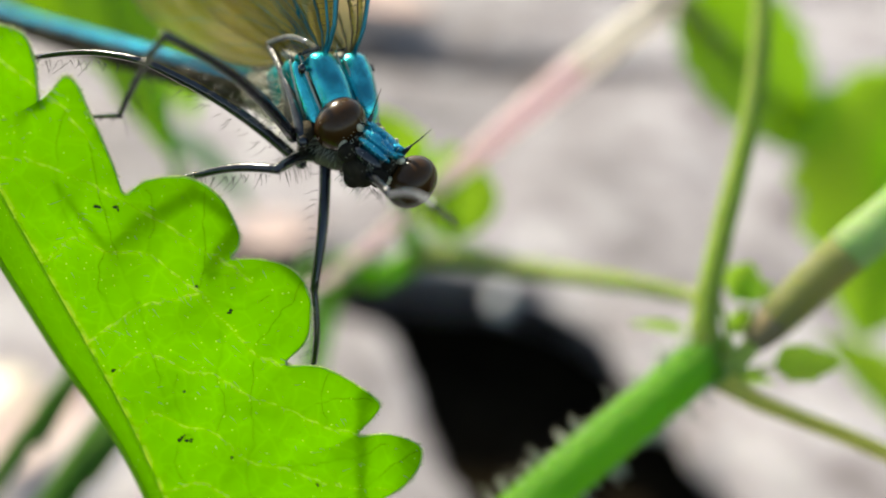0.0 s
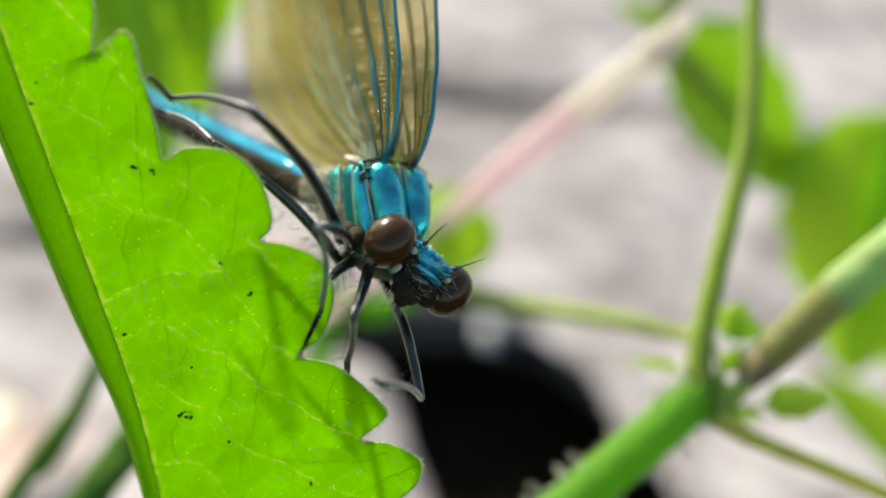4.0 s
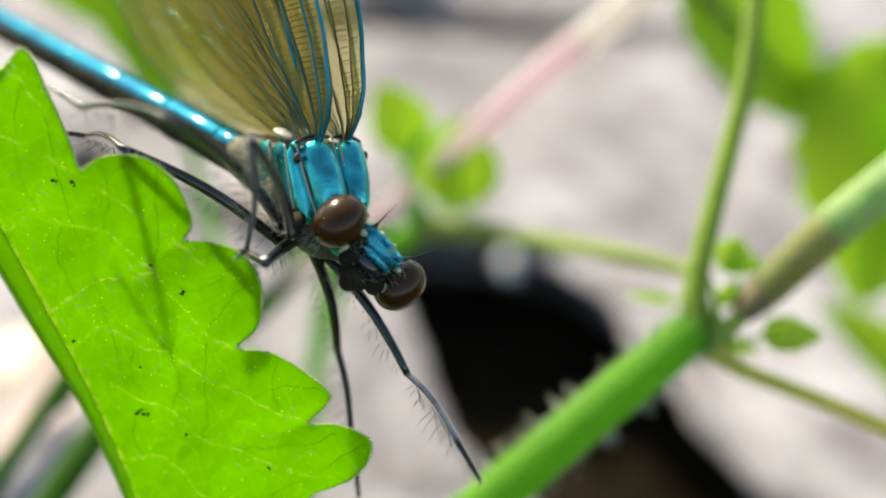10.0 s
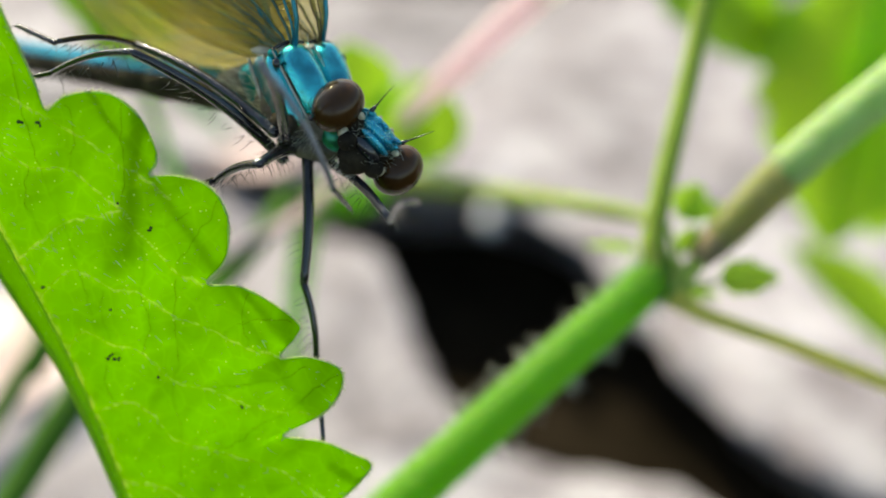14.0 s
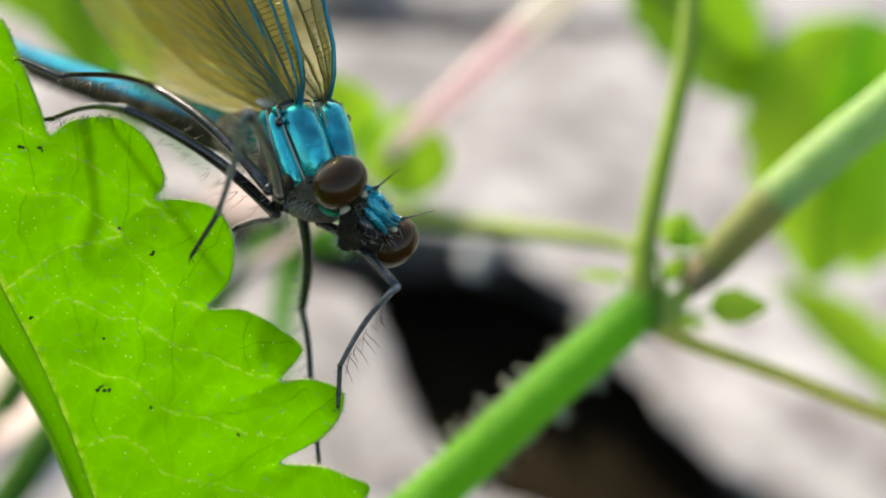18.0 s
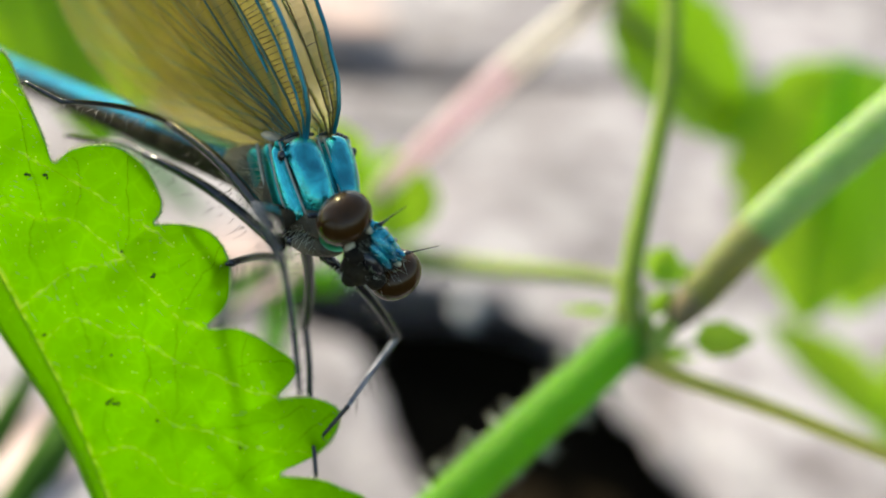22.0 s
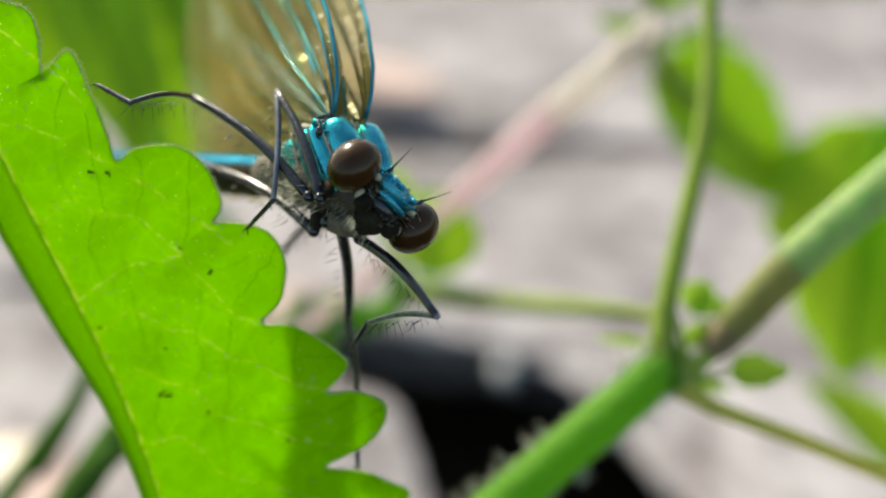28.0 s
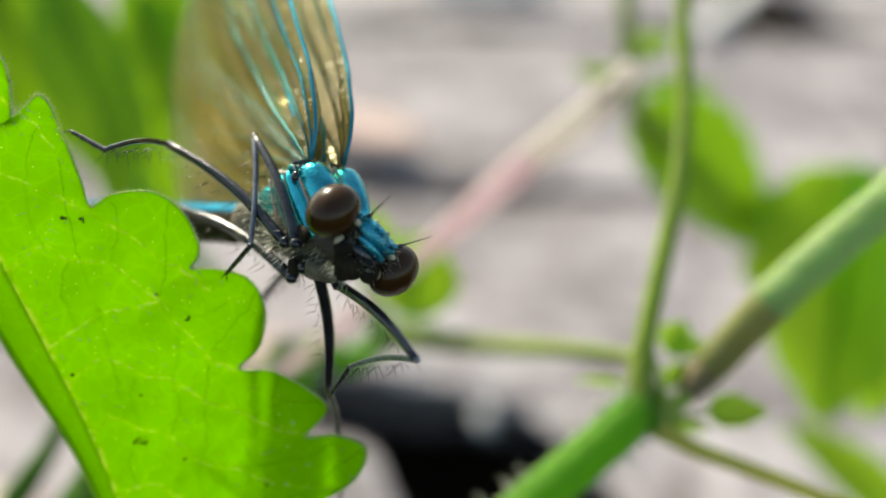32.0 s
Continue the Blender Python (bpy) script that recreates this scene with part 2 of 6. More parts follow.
M_SUTURE = plain("pale_suture", (0.42, 0.40, 0.32), (0.62, 0.60, 0.5), 0.3, 0.5)
M_BLACK = plain("black_leg", (0.008, 0.009, 0.012), (0.035, 0.038, 0.05), 0.2, 0.26, metal=0.3, bump=0.4, coat=0.8)
M_GREYLEG = plain("grey_leg", (0.13, 0.135, 0.17), (0.36, 0.38, 0.44), 0.2, 0.3, metal=0.5, bump=0.3, coat=0.4)
M_SPINE = plain("dark_spine", (0.01, 0.01, 0.012), (0.03, 0.03, 0.03), 0.2, 0.4)
M_EYE = plain("brown_eye", (0.030, 0.013, 0.003), (0.080, 0.035, 0.008), 0.6, 0.25, bump=0.03, coat=0.2, spec=0.25)
M_MOUTH = plain("dark_mouth", (0.012, 0.010, 0.008), (0.05, 0.04, 0.022), 0.25, 0.75, bump=1.0, spec=0.12)
M_CREAM = plain("cream_spot", (0.6, 0.55, 0.36), (0.75, 0.7, 0.5), 0.3, 0.4)
M_SPECK = plain("dark_speck", (0.01, 0.02, 0.005), (0.03, 0.05, 0.01), 0.1, 0.6)
M_VEIN = plain("dark_vein", (0.08, 0.055, 0.02), (0.17, 0.12, 0.045), 0.3, 0.35)
M_VEIN_DIM = metallic("dim_teal_vein", (0.05, 0.12, 0.12), (0.10, 0.20, 0.19), 0.4)
M_VEIN_TEAL = metallic("teal_vein", (0.02, 0.19, 0.27), (0.05, 0.29, 0.38), 0.4)


def wing_material():
    """Amber membrane: tinted film that passes part of the light, glossy, puckered between its veinlets."""
    m, t, n, l, p = nodes_of("amber_membrane")
    col, h = noise_ramp(t, 3.0, [(0.3, (0.42, 0.32, 0.07)), (0.7, (0.64, 0.54, 0.20))])
    l.new(col, p.inputs["Base Color"])
    p.inputs["Roughness"].default_value = 0.22
    p.inputs["Metallic"].default_value = 0.0
    p.inputs["Coat Weight"].default_value = 1.0
    p.inputs["Coat Roughness"].default_value = 0.14
    _, h2 = noise_ramp(t, 0.8, [(0, (0, 0, 0)), (1, (1, 1, 1))], 3.0)
    bumped(t, p, h2, 1.0, 0.5)
    clear = n.new("ShaderNodeBsdfTransparent")
    clear.inputs["Color"].default_value = (0.97, 0.92, 0.58, 1)
    tr = n.new("ShaderNodeBsdfTranslucent")
    tr.inputs["Color"].default_value = (0.84, 0.72, 0.22, 1)
    a, b = n.new("ShaderNodeMixShader"), n.new("ShaderNodeMixShader")
    a.inputs[0].default_value = 0.55
    b.inputs[0].default_value = 0.55
    l.new(p.outputs[0], a.inputs[1])
    l.new(tr.outputs[0], a.inputs[2])
    l.new(a.outputs[0], b.inputs[1])
    l.new(clear.outputs[0], b.inputs[2])
    l.new(b.outputs[0], n["Material Output"].inputs["Surface"])
    return m


M_WING = wing_material()


# ---- mesh helpers (all in millimetres) ----
class Geo:
    """Vertices and faces of one part, in millimetres."""

    def __init__(self):
        self.v, self.f = [], []

    def add(self, verts, faces):
        o = len(self.v)
        self.v += [tuple(p) for p in verts]
        self.f += [tuple(i + o for i in q) for q in faces]
        return self

    def tube(self, pts, radii, n=10, squash=1.0):
        """A round rod along points; ends closed by a small dome."""
        pts = [Vector(p) for p in pts]
        if not isinstance(radii, (list, tuple)):
            radii = [radii] * len(pts)
        d0 = (pts[1] - pts[0]).normalized()
        side = d0.orthogonal().normalized()
        verts, faces = [], []
        for i, p in enumerate(pts):
            d = (pts[min(i + 1, len(pts) - 1)] - pts[max(i - 1, 0)]).normalized()
            side = (side - d * side.dot(d)).normalized()
            up = d.cross(side)
            for k in range(n):
                a = 2 * math.pi * k / n
                verts.append(p + (side * math.cos(a) + up * math.sin(a) * squash) * radii[i])
        for i in range(len(pts) - 1):
            for k in range(n):
                k2 = (k + 1) % n
                faces.append((i * n + k, i * n + k2, (i + 1) * n + k2, (i + 1) * n + k))
        a, b = len(verts), len(verts) + 1
        verts += [pts[0] - d0 * radii[0] * 0.4, pts[-1] + (pts[-1] - pts[-2]).normalized() * radii[-1] * 0.4]
        e = (len(pts) - 1) * n
        for k in range(n):
            faces += [(a, (k + 1) % n, k), (b, e + k, e + (k + 1) % n)]
        return self.add(verts, faces)

    def ball(self, c, r, n=20, m=12, rot=None):
        c, verts, faces = Vector(c), [], []
        for i in range(m + 1):
            th = math.pi * i / m
            for k in range(n):
                ph = 2 * math.pi * k / n
                q = Vector((r[0] * math.sin(th) * math.cos(ph), r[1] * math.sin(th) * math.sin(ph), r[2] * math.cos(th)))
                verts.append(c + (rot @ q if rot else q))
        for i in range(m):
            for k in range(n):
                k2 = (k + 1) % n
                faces.append((i * n + k, (i + 1) * n + k, (i + 1) * n + k2, i * n + k2))
        return self.add(verts, faces)

    def sheet(self, rows, thick=0.0):
        """A grid of points; with thick, a closed sheet whose back lies that far behind in z."""
        n, m = len(rows[0]), len(rows)
        verts = [p for r in rows for p in r]
        faces = [(i * n + k, i * n + k + 1, (i + 1) * n + k + 1, (i + 1) * n + k) for i in range(m - 1) for k in range(n - 1)]
        if thick:
            c = len(verts)
            verts = verts + [(p[0], p[1], p[2] - thick) for p in verts]
            faces = faces + [tuple(q + c for q in reversed(f)) for f in faces]
            rim = [k for k in range(n)] + [i * n + n - 1 for i in range(1, m)] + [(m - 1) * n + k for k in range(n - 2, -1, -1)] + [i * n for i in range(m - 2, 0, -1)]
            faces += [(b, a, a + c, b + c) for a, b in zip(rim, rim[1:] + rim[:1])]
        return self.add(verts, faces)


def part(name, geo, material, parent, label="", kind=""):
    """Links a Geo as one mesh object under a thing or a part."""
    me = bpy.data.meshes.new(name)
    me.from_pydata([(x * MM, y * MM, z * MM) for x, y, z in geo.v], [], geo.f)
    me.polygons.foreach_set("use_smooth", [True] * len(me.polygons))
    me.materials.append(material)
    ob = new(name, me)
    ob.parent = parent
    return tagged(ob, label, kind=kind)


def thing(name, label, category, m=None, group="", kind=""):
    ob = new(name)
    ob.empty_display_size = 0.005
    if m is not None:
        ob.matrix_world = m
    return tagged(ob, label, category, group, kind)


def smooth_path(pts, n):
    """n points on a smooth curve through pts."""
    pts = [Vector(p) for p in pts]
    out = []
    for i in range(n):
        u = i / (n - 1) * (len(pts) - 1)
        k = min(int(u), len(pts) - 2)
        w = u - k
        a, b, c, d = pts[max(k - 1, 0)], pts[k], pts[k + 1], pts[min(k + 2, len(pts) - 1)]
        out.append(0.5 * ((2 * b) + (c - a) * w + (2 * a - 5 * b + 4 * c - d) * w * w + (3 * b - a - 3 * c + d) * w ** 3))
    return out


def fade(radii, n):
    return [float(v) for v in np.interp(np.linspace(0, len(radii) - 1, n), range(len(radii)), radii)]


# ---- the ground and its stones ----
def build_ground():
    g = Geo()
    xs = [-40000, -8000, -1500] + [i * 15 for i in range(-30, 31)] + [1500, 8000, 40000]
    ys = [-40000, -8000, -1500] + [i * 15 for i in range(-12, 50)] + [1600, 8000, 40000]
    rows = [[(x, y, -33 + 5 * noise.noise((x / 40, y / 40, 0)) if abs(x) < 1000 and abs(y) < 1000 else -33) for x in xs] for y in ys]
    g.sheet(rows)
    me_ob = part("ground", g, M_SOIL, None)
    tagged(me_ob, "dark soil between pale stones", "ground", kind="structure")


def build_slab(outline, top, seed, label, group="flat stones on the ground"):
    """A flat stone: worn rounded rim, uneven top, standing in the soil."""
    n = 150
    c = sum((Vector((x, y)) for x, y in outline), Vector((0, 0))) / len(outline)
    loop = [Vector((p.x, p.y)) for p in smooth_path([(x, y, 0) for x, y in outline + outline[:1]], n + 1)[:n]]
    area = sum(a.x * b.y - a.y * b.x for a, b in zip(loop, loop[1:] + loop[:1]))
    turn = 1 if area > 0 else -1
    inward = []
    for k in range(n):
        d = (loop[(k + 2) % n] - loop[k - 2]).normalized()
        inward.append(Vector((-d.y, d.x)) * turn)
    loop = [p + v * 1.5 * noise.noise((p.x / 9, p.y / 9, seed)) for p, v in zip(loop, inward)]
    # top face as rings, then a worn rim that falls off and runs back under the stone
    rings = [(s, 0.0, 0.0) for s in (0.0, 0.15, 0.3, 0.45, 0.6, 0.72, 0.82, 0.9)] + [(1, 3.0, 0.0), (1, 1.3, -0.3), (1, 0.4, -1.0), (1, 0.0, -2.0), (1, 0.5, -3.0), (1, 3.0, -4.6), (1, 12.0, -13.0), (1, 26.0, -44.0)]
    rows = []
    for s, inset, dz in rings:
        row = []
        for p, v in zip(loop, inward):
            q = c + (p + v * 3.0 - c) * s if s < 1 else p + v * inset
            z = top + dz + 3.0 * noise.noise((q.x / 45, q.y / 30, seed)) + 1.0 * noise.noise((q.x / 9, q.y / 6, seed + 5))
            row.append((q.x - c.x, q.y - c.y, z))
        rows.append(row + row[:1])
    g = Geo().sheet(rows)
    ob = part("flat_stone", g, M_STONE, None)
    ob.location = (c.x * MM, c.y * MM, 0)
    return tagged(ob, label, "stone", group)


build_ground()
LIGHT_STONE = "broad pale grey flat stone with a worn edge"
build_slab([(-13, 181), (13, 177), (26, 166), (34, 154), (38, 141), (43, 129), (47, 119), (53, 109), (60, 101), (69, 94), (86, 86), (112, 66), (190, 74), (210, 160), (200, 258), (110, 284), (40, 288), (-20, 282), (-90, 268), (-93, 205)], 0, 1, LIGHT_STONE)
build_slab([(-26, 166), (-14, 156), (-7, 141), (-3, 127), (2, 113), (9, 104), (22, 101), (35, 98), (47, 92), (62, 76), (75, 50), (70, 0), (-60, -20), (-150, 60), (-160, 180), (-98, 195)], -1, 2, LIGHT_STONE)
build_slab([(-92, 285), (-50, 302), (-18, 300), (-4, 292), (10, 294), (40, 293), (110, 288), (205, 270), (330, 305), (300, 480), (120, 500), (-100, 470), (-195, 380)], 2, 3, LIGHT_STONE)
build_slab([(-105, 207), (-102, 268), (-205, 372), (-400, 330), (-380, 150), (-168, 187)], -2, 4, "weathered grey flat stone beside the plants")
build_slab([(222, 160), (212, 256), (335, 290), (500, 200), (420, 60), (205, 70)], 3, 5, "weathered grey flat stone beside the plants")
build_slab([(-200, 395), (-100, 484), (120, 515), (146, 528), (160, 700), (60, 900), (-300, 900), (-500, 600)], 4, 6, "distant pale grey flat stone")
build_slab([(250, 520), (320, 490), (520, 460), (800, 700), (500, 950), (240, 800)], -3, 7, "distant pale grey flat stone")
build_slab([(345, 300), (510, 210), (750, 330), (640, 520), (330, 470)], 1, 8, "distant pale grey flat stone")
build_slab([(-410, 340), (-210, 385), (-510, 590), (-900, 560), (-760, 300)], 0, 9, "distant pale grey flat stone")


def build_pebble(p, r, label, mat=M_PEBBLE):
    g = Geo().ball((0, 0, 0), r)
    g.v = [tuple(Vector(v) * (1 + 0.12 * noise.noise(Vector(v) * 0.5))) for v in g.v]
    ob = part("pebble", g, mat, None)
    ob.location = Vector(p) * MM
    return tagged(ob, label, "pebble", "loose pebbles")


# White pebble put in for the bright glint of a drop.
build_pebble((11.4, 171.0, -3.5), (2.6, 3.6, 3.0), "small white pebble in place of a glint in the dark gap")
build_pebble((22, 572, 10), (40, 14, 10), "bright white stone on a flat stone")
build_pebble((-84, 127, 3.5), (7, 9, 3.0), "sunlit cream pebble on a flat stone", M_CREAM_STONE)


def build_dry_leaf(p, size, turn, label, mat=M_DRY):
    rows = []
    for i in range(13):
        s = i / 12
        w = size[1] * math.sin(math.pi * min(max(s, 0.02), 0.98)) ** 0.8
        rows.append([((s - 0.5) * size[0], w * (k / 4 - 1) * 0.5, 0.15 * size[1] * (k / 4 - 1) ** 2 + 0.08 * size[0] * (s - 0.5) ** 2 + 0.6 * noise.noise((i * 0.4, k * 0.4, size[0]))) for k in range(9)])
    ob = part("dry_leaf", Geo().sheet(rows, 0.4), mat, None)
    ob.matrix_world = pose(p[0] * MM, p[1] * MM, p[2] * MM, 0, 0, turn)
    return tagged(ob, label, "dry leaf", "dry leaves on the stones")


build_dry_leaf((-30, 326, 7.5), (56, 24), -38, "curled pinkish brown dry leaf on a stone")
build_dry_leaf((-75, 117, 4), (34, 13), 60, "pinkish brown dry leaf on a stone")
build_dry_leaf((-43, 183, 4), (24, 13), 10, "pinkish brown dry leaf on a stone")


def build_stick(a, b, w, label):
    """A flat split stick with a worn, slightly arched face."""
    a, b = Vector(a), Vector(b)
    d = (b - a).normalized()
    side = Vector((-d.y, d.x, 0))
    rows = []
    for i in range(25):
        u = i / 24
        c = (b - a) * u + side * 2.5 * noise.noise((u * 4, 1.0, 0.0))
        half = w * (0.8 + 0.3 * noise.noise((u * 6, 5.0, 0.0))) * min(1.0, 0.35 + 5 * u, 0.35 + 5 * (1 - u))
        rows.append([tuple(c - side * half * (k / 4 - 1) + Vector((0, 0, 1.2 - 1.2 * (k / 4 - 1) ** 2))) for k in range(9)])
    ob = part("stick", Geo().sheet(rows, 3.0), M_STICK, None)
    ob.location = a * MM
    return tagged(ob, label, "stick")


build_stick((128, 474, 11), (236, 680, 15), 8.5, "bleached white split stick lying on the stones")


# ---- the plants behind ----
def blade_rows(length, width, n=17, m=9, tipness=1.0, cup=0.12, bend=0.15, wave=0.0, teeth=0):
    rows = []
    for i in range(n):
        s = i / (n - 1)
        w = width * (math.sin(math.pi * min(s, 0.995) ** 0.8) ** 0.75) * (1 - 0.25 * tipness * s)
        if teeth:
            w *= 1 + 0.24 * (((s * teeth) % 1.0) - 0.5)
        rows.append([(w * 0.5 * (k / (m - 1) * 2 - 1), s * length, cup * w * (k / (m - 1) * 2 - 1) ** 2 - bend * length * s * s + wave * math.sin(9 * s + k)) for k in range(m)])
    return rows


def build_leaf_part(name, base, tip, face, length, width, mat, parent, origin, label="", **k):
    """A leaf whose midrib runs from base towards tip, its upper side to face; all in the leaning frame."""
    y = (Vector(tip) - Vector(base)).normalized()
    z = Vector(face)
    z = (z - y * z.dot(y)).normalized()
    x = y.cross(z)
    m = Matrix((x, y, z)).transposed()
    g = Geo()
    rows = [[tuple(m @ Vector(p) + Vector(base) - Vector(origin)) for p in r] for r in blade_rows(length, width, **k)]
    g.sheet(rows)
    rib = Geo()
    mid = len(rows[0]) // 2
    rib.tube([Vector(r[mid]) - m @ Vector((0, 0, 0.12)) for r in rows[:-1]], fade((width * 0.035, width * 0.008), len(rows) - 1), 6)
    leaf = part(name, g, mat, parent, label)
    part("midrib", rib, mat, leaf)
    return leaf


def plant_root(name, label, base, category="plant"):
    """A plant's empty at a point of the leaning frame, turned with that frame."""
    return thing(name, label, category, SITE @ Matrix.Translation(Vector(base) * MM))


def rel(pts, o):
    return [Vector(p) - Vector(o) for p in pts]


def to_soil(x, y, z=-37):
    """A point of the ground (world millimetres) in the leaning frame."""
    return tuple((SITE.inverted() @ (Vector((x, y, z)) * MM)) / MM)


def build_forked_stem():
    """The hairy green stem that forks: thick stem from below, a thin shoot up, a cut side stem and a thin low shoot."""
    o = (11.33, -2.5, -50)
    far = 1.2
    root = plant_root("forked_stem", "hairy green plant stem that forks into thin shoots", Vector(o) * far)
    down = [(11.6, -1.1, -50), (10.9, -2.35, -50), (9.4, -3.78, -50), (6.36, -6.3, -49.5), (3.38, -8.83, -49), (-1.13, -12.78, -48.5), (-6.2, -17.2, -48), (-12, -22, -47.5), to_soil(-24, 20, 30), to_soil(-28, 24)]
    pts = rel(smooth_path(down, 64), o)
    rad = fade((0.55, 1.12, 1.22, 1.2, 1.22, 1.25, 1.3, 1.35, 1.5, 1.6), 64)
    rad = [r * (1 + 0.05 * noise.noise((i * 0.35, 2.0, 0.0))) for i, r in enumerate(rad)]
    part("main_stem", Geo().tube(pts, rad, 20), M_STEM, root)
    up = [(11.3, -2.3, -50), (11.12, -1.2, -50), (11.12, -0.3, -50), (11.34, 1.22, -50.1), (12.07, 4.23, -50.4), (12.87, 7.27, -50.7), (13.62, 10.34, -51), (14.15, 13.48, -51.4), (14.5, 18.59, -52), (14.8, 27.14, -53), (14.6, 38.57, -54)]
    part("thin_shoot", Geo().tube(rel(smooth_path(up, 66), o), fade((0.95, 0.82, 0.68, 0.6, 0.57, 0.55, 0.54, 0.54, 0.5, 0.48, 0.45), 66), 14), M_STEM_THIN, root, "thin olive shoot")
    low = [(11.3, -2.6, -50), (11.95, -3.2, -50), (12.6, -3.68, -49.8), (13.75, -4.3, -49.6), (15.19, -4.83, -49.5), (18.06, -5.84, -49.3), (20.87, -6.97, -49), (22.76, -7.75, -48.8), (29.01, -10.25, -48)]
    path = rel(smooth_path(low, 54), o)
    rad = fade((0.9, 0.72, 0.52, 0.44, 0.41, 0.4, 0.4, 0.4, 0.38), 54)
    part("low_shoot_base", Geo().tube(path[:8], rad[:8], 12), M_STEM, root)
    part("low_shoot", Geo().tube(path[7:], rad[7:], 12), M_STEM_YELLOW, root, "thin yellowish green shoot")
    side = [(13.35, -1.5, -49.8), (14.1, -0.62, -49.6), (15.1, 0.5, -49.2), (17.59, 3.34, -48), (19.93, 5.59, -46.8), (21.45, 6.92, -46), (25.28, 10.36, -44), (29.82, 14.09, -43)]
    path = rel(smooth_path(side, 64), o)
    rad = fade((0.55, 0.9, 1.0, 1.1, 1.12, 1.12, 1.1, 1.1), 64)
    part("stem_end", Geo().tube(path[:13], rad[:13], 16), M_STEM_RED, root, "reddish brown base of the side stem")
    part("stem_neck", Geo().tube(path[12:27], rad[12:27], 16), M_STEM_MID, root, "olive brown lower part of the side stem")
    part("side_stem", Geo().tube(path[26:], rad[26:], 16), M_STEM_LIGHT, root, "thick light green side stem")
    # pale papery sheath round the joint, and the stalk that carries the side stem
    part("stalk_sheath", Geo().tube(rel(smooth_path([(11.75, 0.5, -49.7), (12.0, -0.6, -49.5), (12.15, -1.7, -49.3), (12.5, -2.7, -49.3), (13.05, -3.45, -49.6)], 16), o), fade((0.08, 0.2, 0.26, 0.22, 0.08), 16), 8, 0.5), M_SHEATH, root, "pale papery sheath at the joint")
    part("stalk_sheath", Geo().tube(rel(smooth_path([(12.0, -2.6, -49.8), (12.6, -2.3, -49.7), (13.2, -1.7, -49.7), (13.6, -1.2, -49.7)], 12), o), fade((0.62, 0.56, 0.52, 0.5), 12), 10), M_SHEATH, root, "pale green stalk of the side stem")
    leaves = (((12.75, 0.72, -51), (14.3, 2.95, -51.6), 2.5, 2.5, (0.2, 0.3, 1)), ((13.15, 0.9, -51.2), (15.35, 1.75, -51.6), 2.2, 1.7, (0.1, 0.6, 1)),
              ((14.4, -2.5, -49.7), (17.65, -2.15, -49.2), 3.2, 2.3, (-0.1, 0.35, 1)), ((10.7, -0.95, -52), (7.82, -0.36, -52.4), 2.9, 0.95, (0.1, 0.7, 0.8)),
              ((12.4, -1.0, -50.6), (13.75, 0.45, -50.6), 1.9, 1.2, (0.3, 0.4, 1)), ((12.6, -3.1, -50.3), (14.7, -3.2, -50.2), 2.2, 1.0, (0.1, 0.6, 0.9)))
    for base, tip, ln, w, fc in leaves:
        build_leaf_part("young_leaf", base, tip, fc, ln, w, M_BUD, root, o, "small young leaf at the joint", n=13, teeth=3)
    part("leaf_stalk", Geo().tube(rel(smooth_path([(12.6, -2.9, -49.8), (13.5, -2.75, -49.8), (14.5, -2.5, -49.7)], 8), o), fade((0.25, 0.16, 0.1), 8), 7), M_SHEATH, root)
    rng = random.Random(5)
    h = Geo()
    for i in range(1500):
        k = rng.randrange(2, 40)
        p, d = pts[k], (pts[k + 1] - pts[k]).normalized()
        a = rng.random() * 6.283
        u = d.orthogonal().normalized()
        out = (u * math.cos(a) + d.cross(u) * math.sin(a))
        if abs(out.z) > 0.6:
            continue
        q = p + out * 1.15
        tuft = 1.5 if noise.noise((k * 0.5, a * 0.6, 3.0)) > 0.12 else 0.6
        h.tube([q, q + out * rng.uniform(0.2, 0.75) * tuft + d * rng.uniform(-0.3, 0.3)], (0.028, 0.01), 3)
    part("stem_hairs", h, M_HAIR, root, "fine pale hairs", "stuff")
    for ob in root.children_recursive:
        ob.data.transform(Matrix.Scale(far, 4))


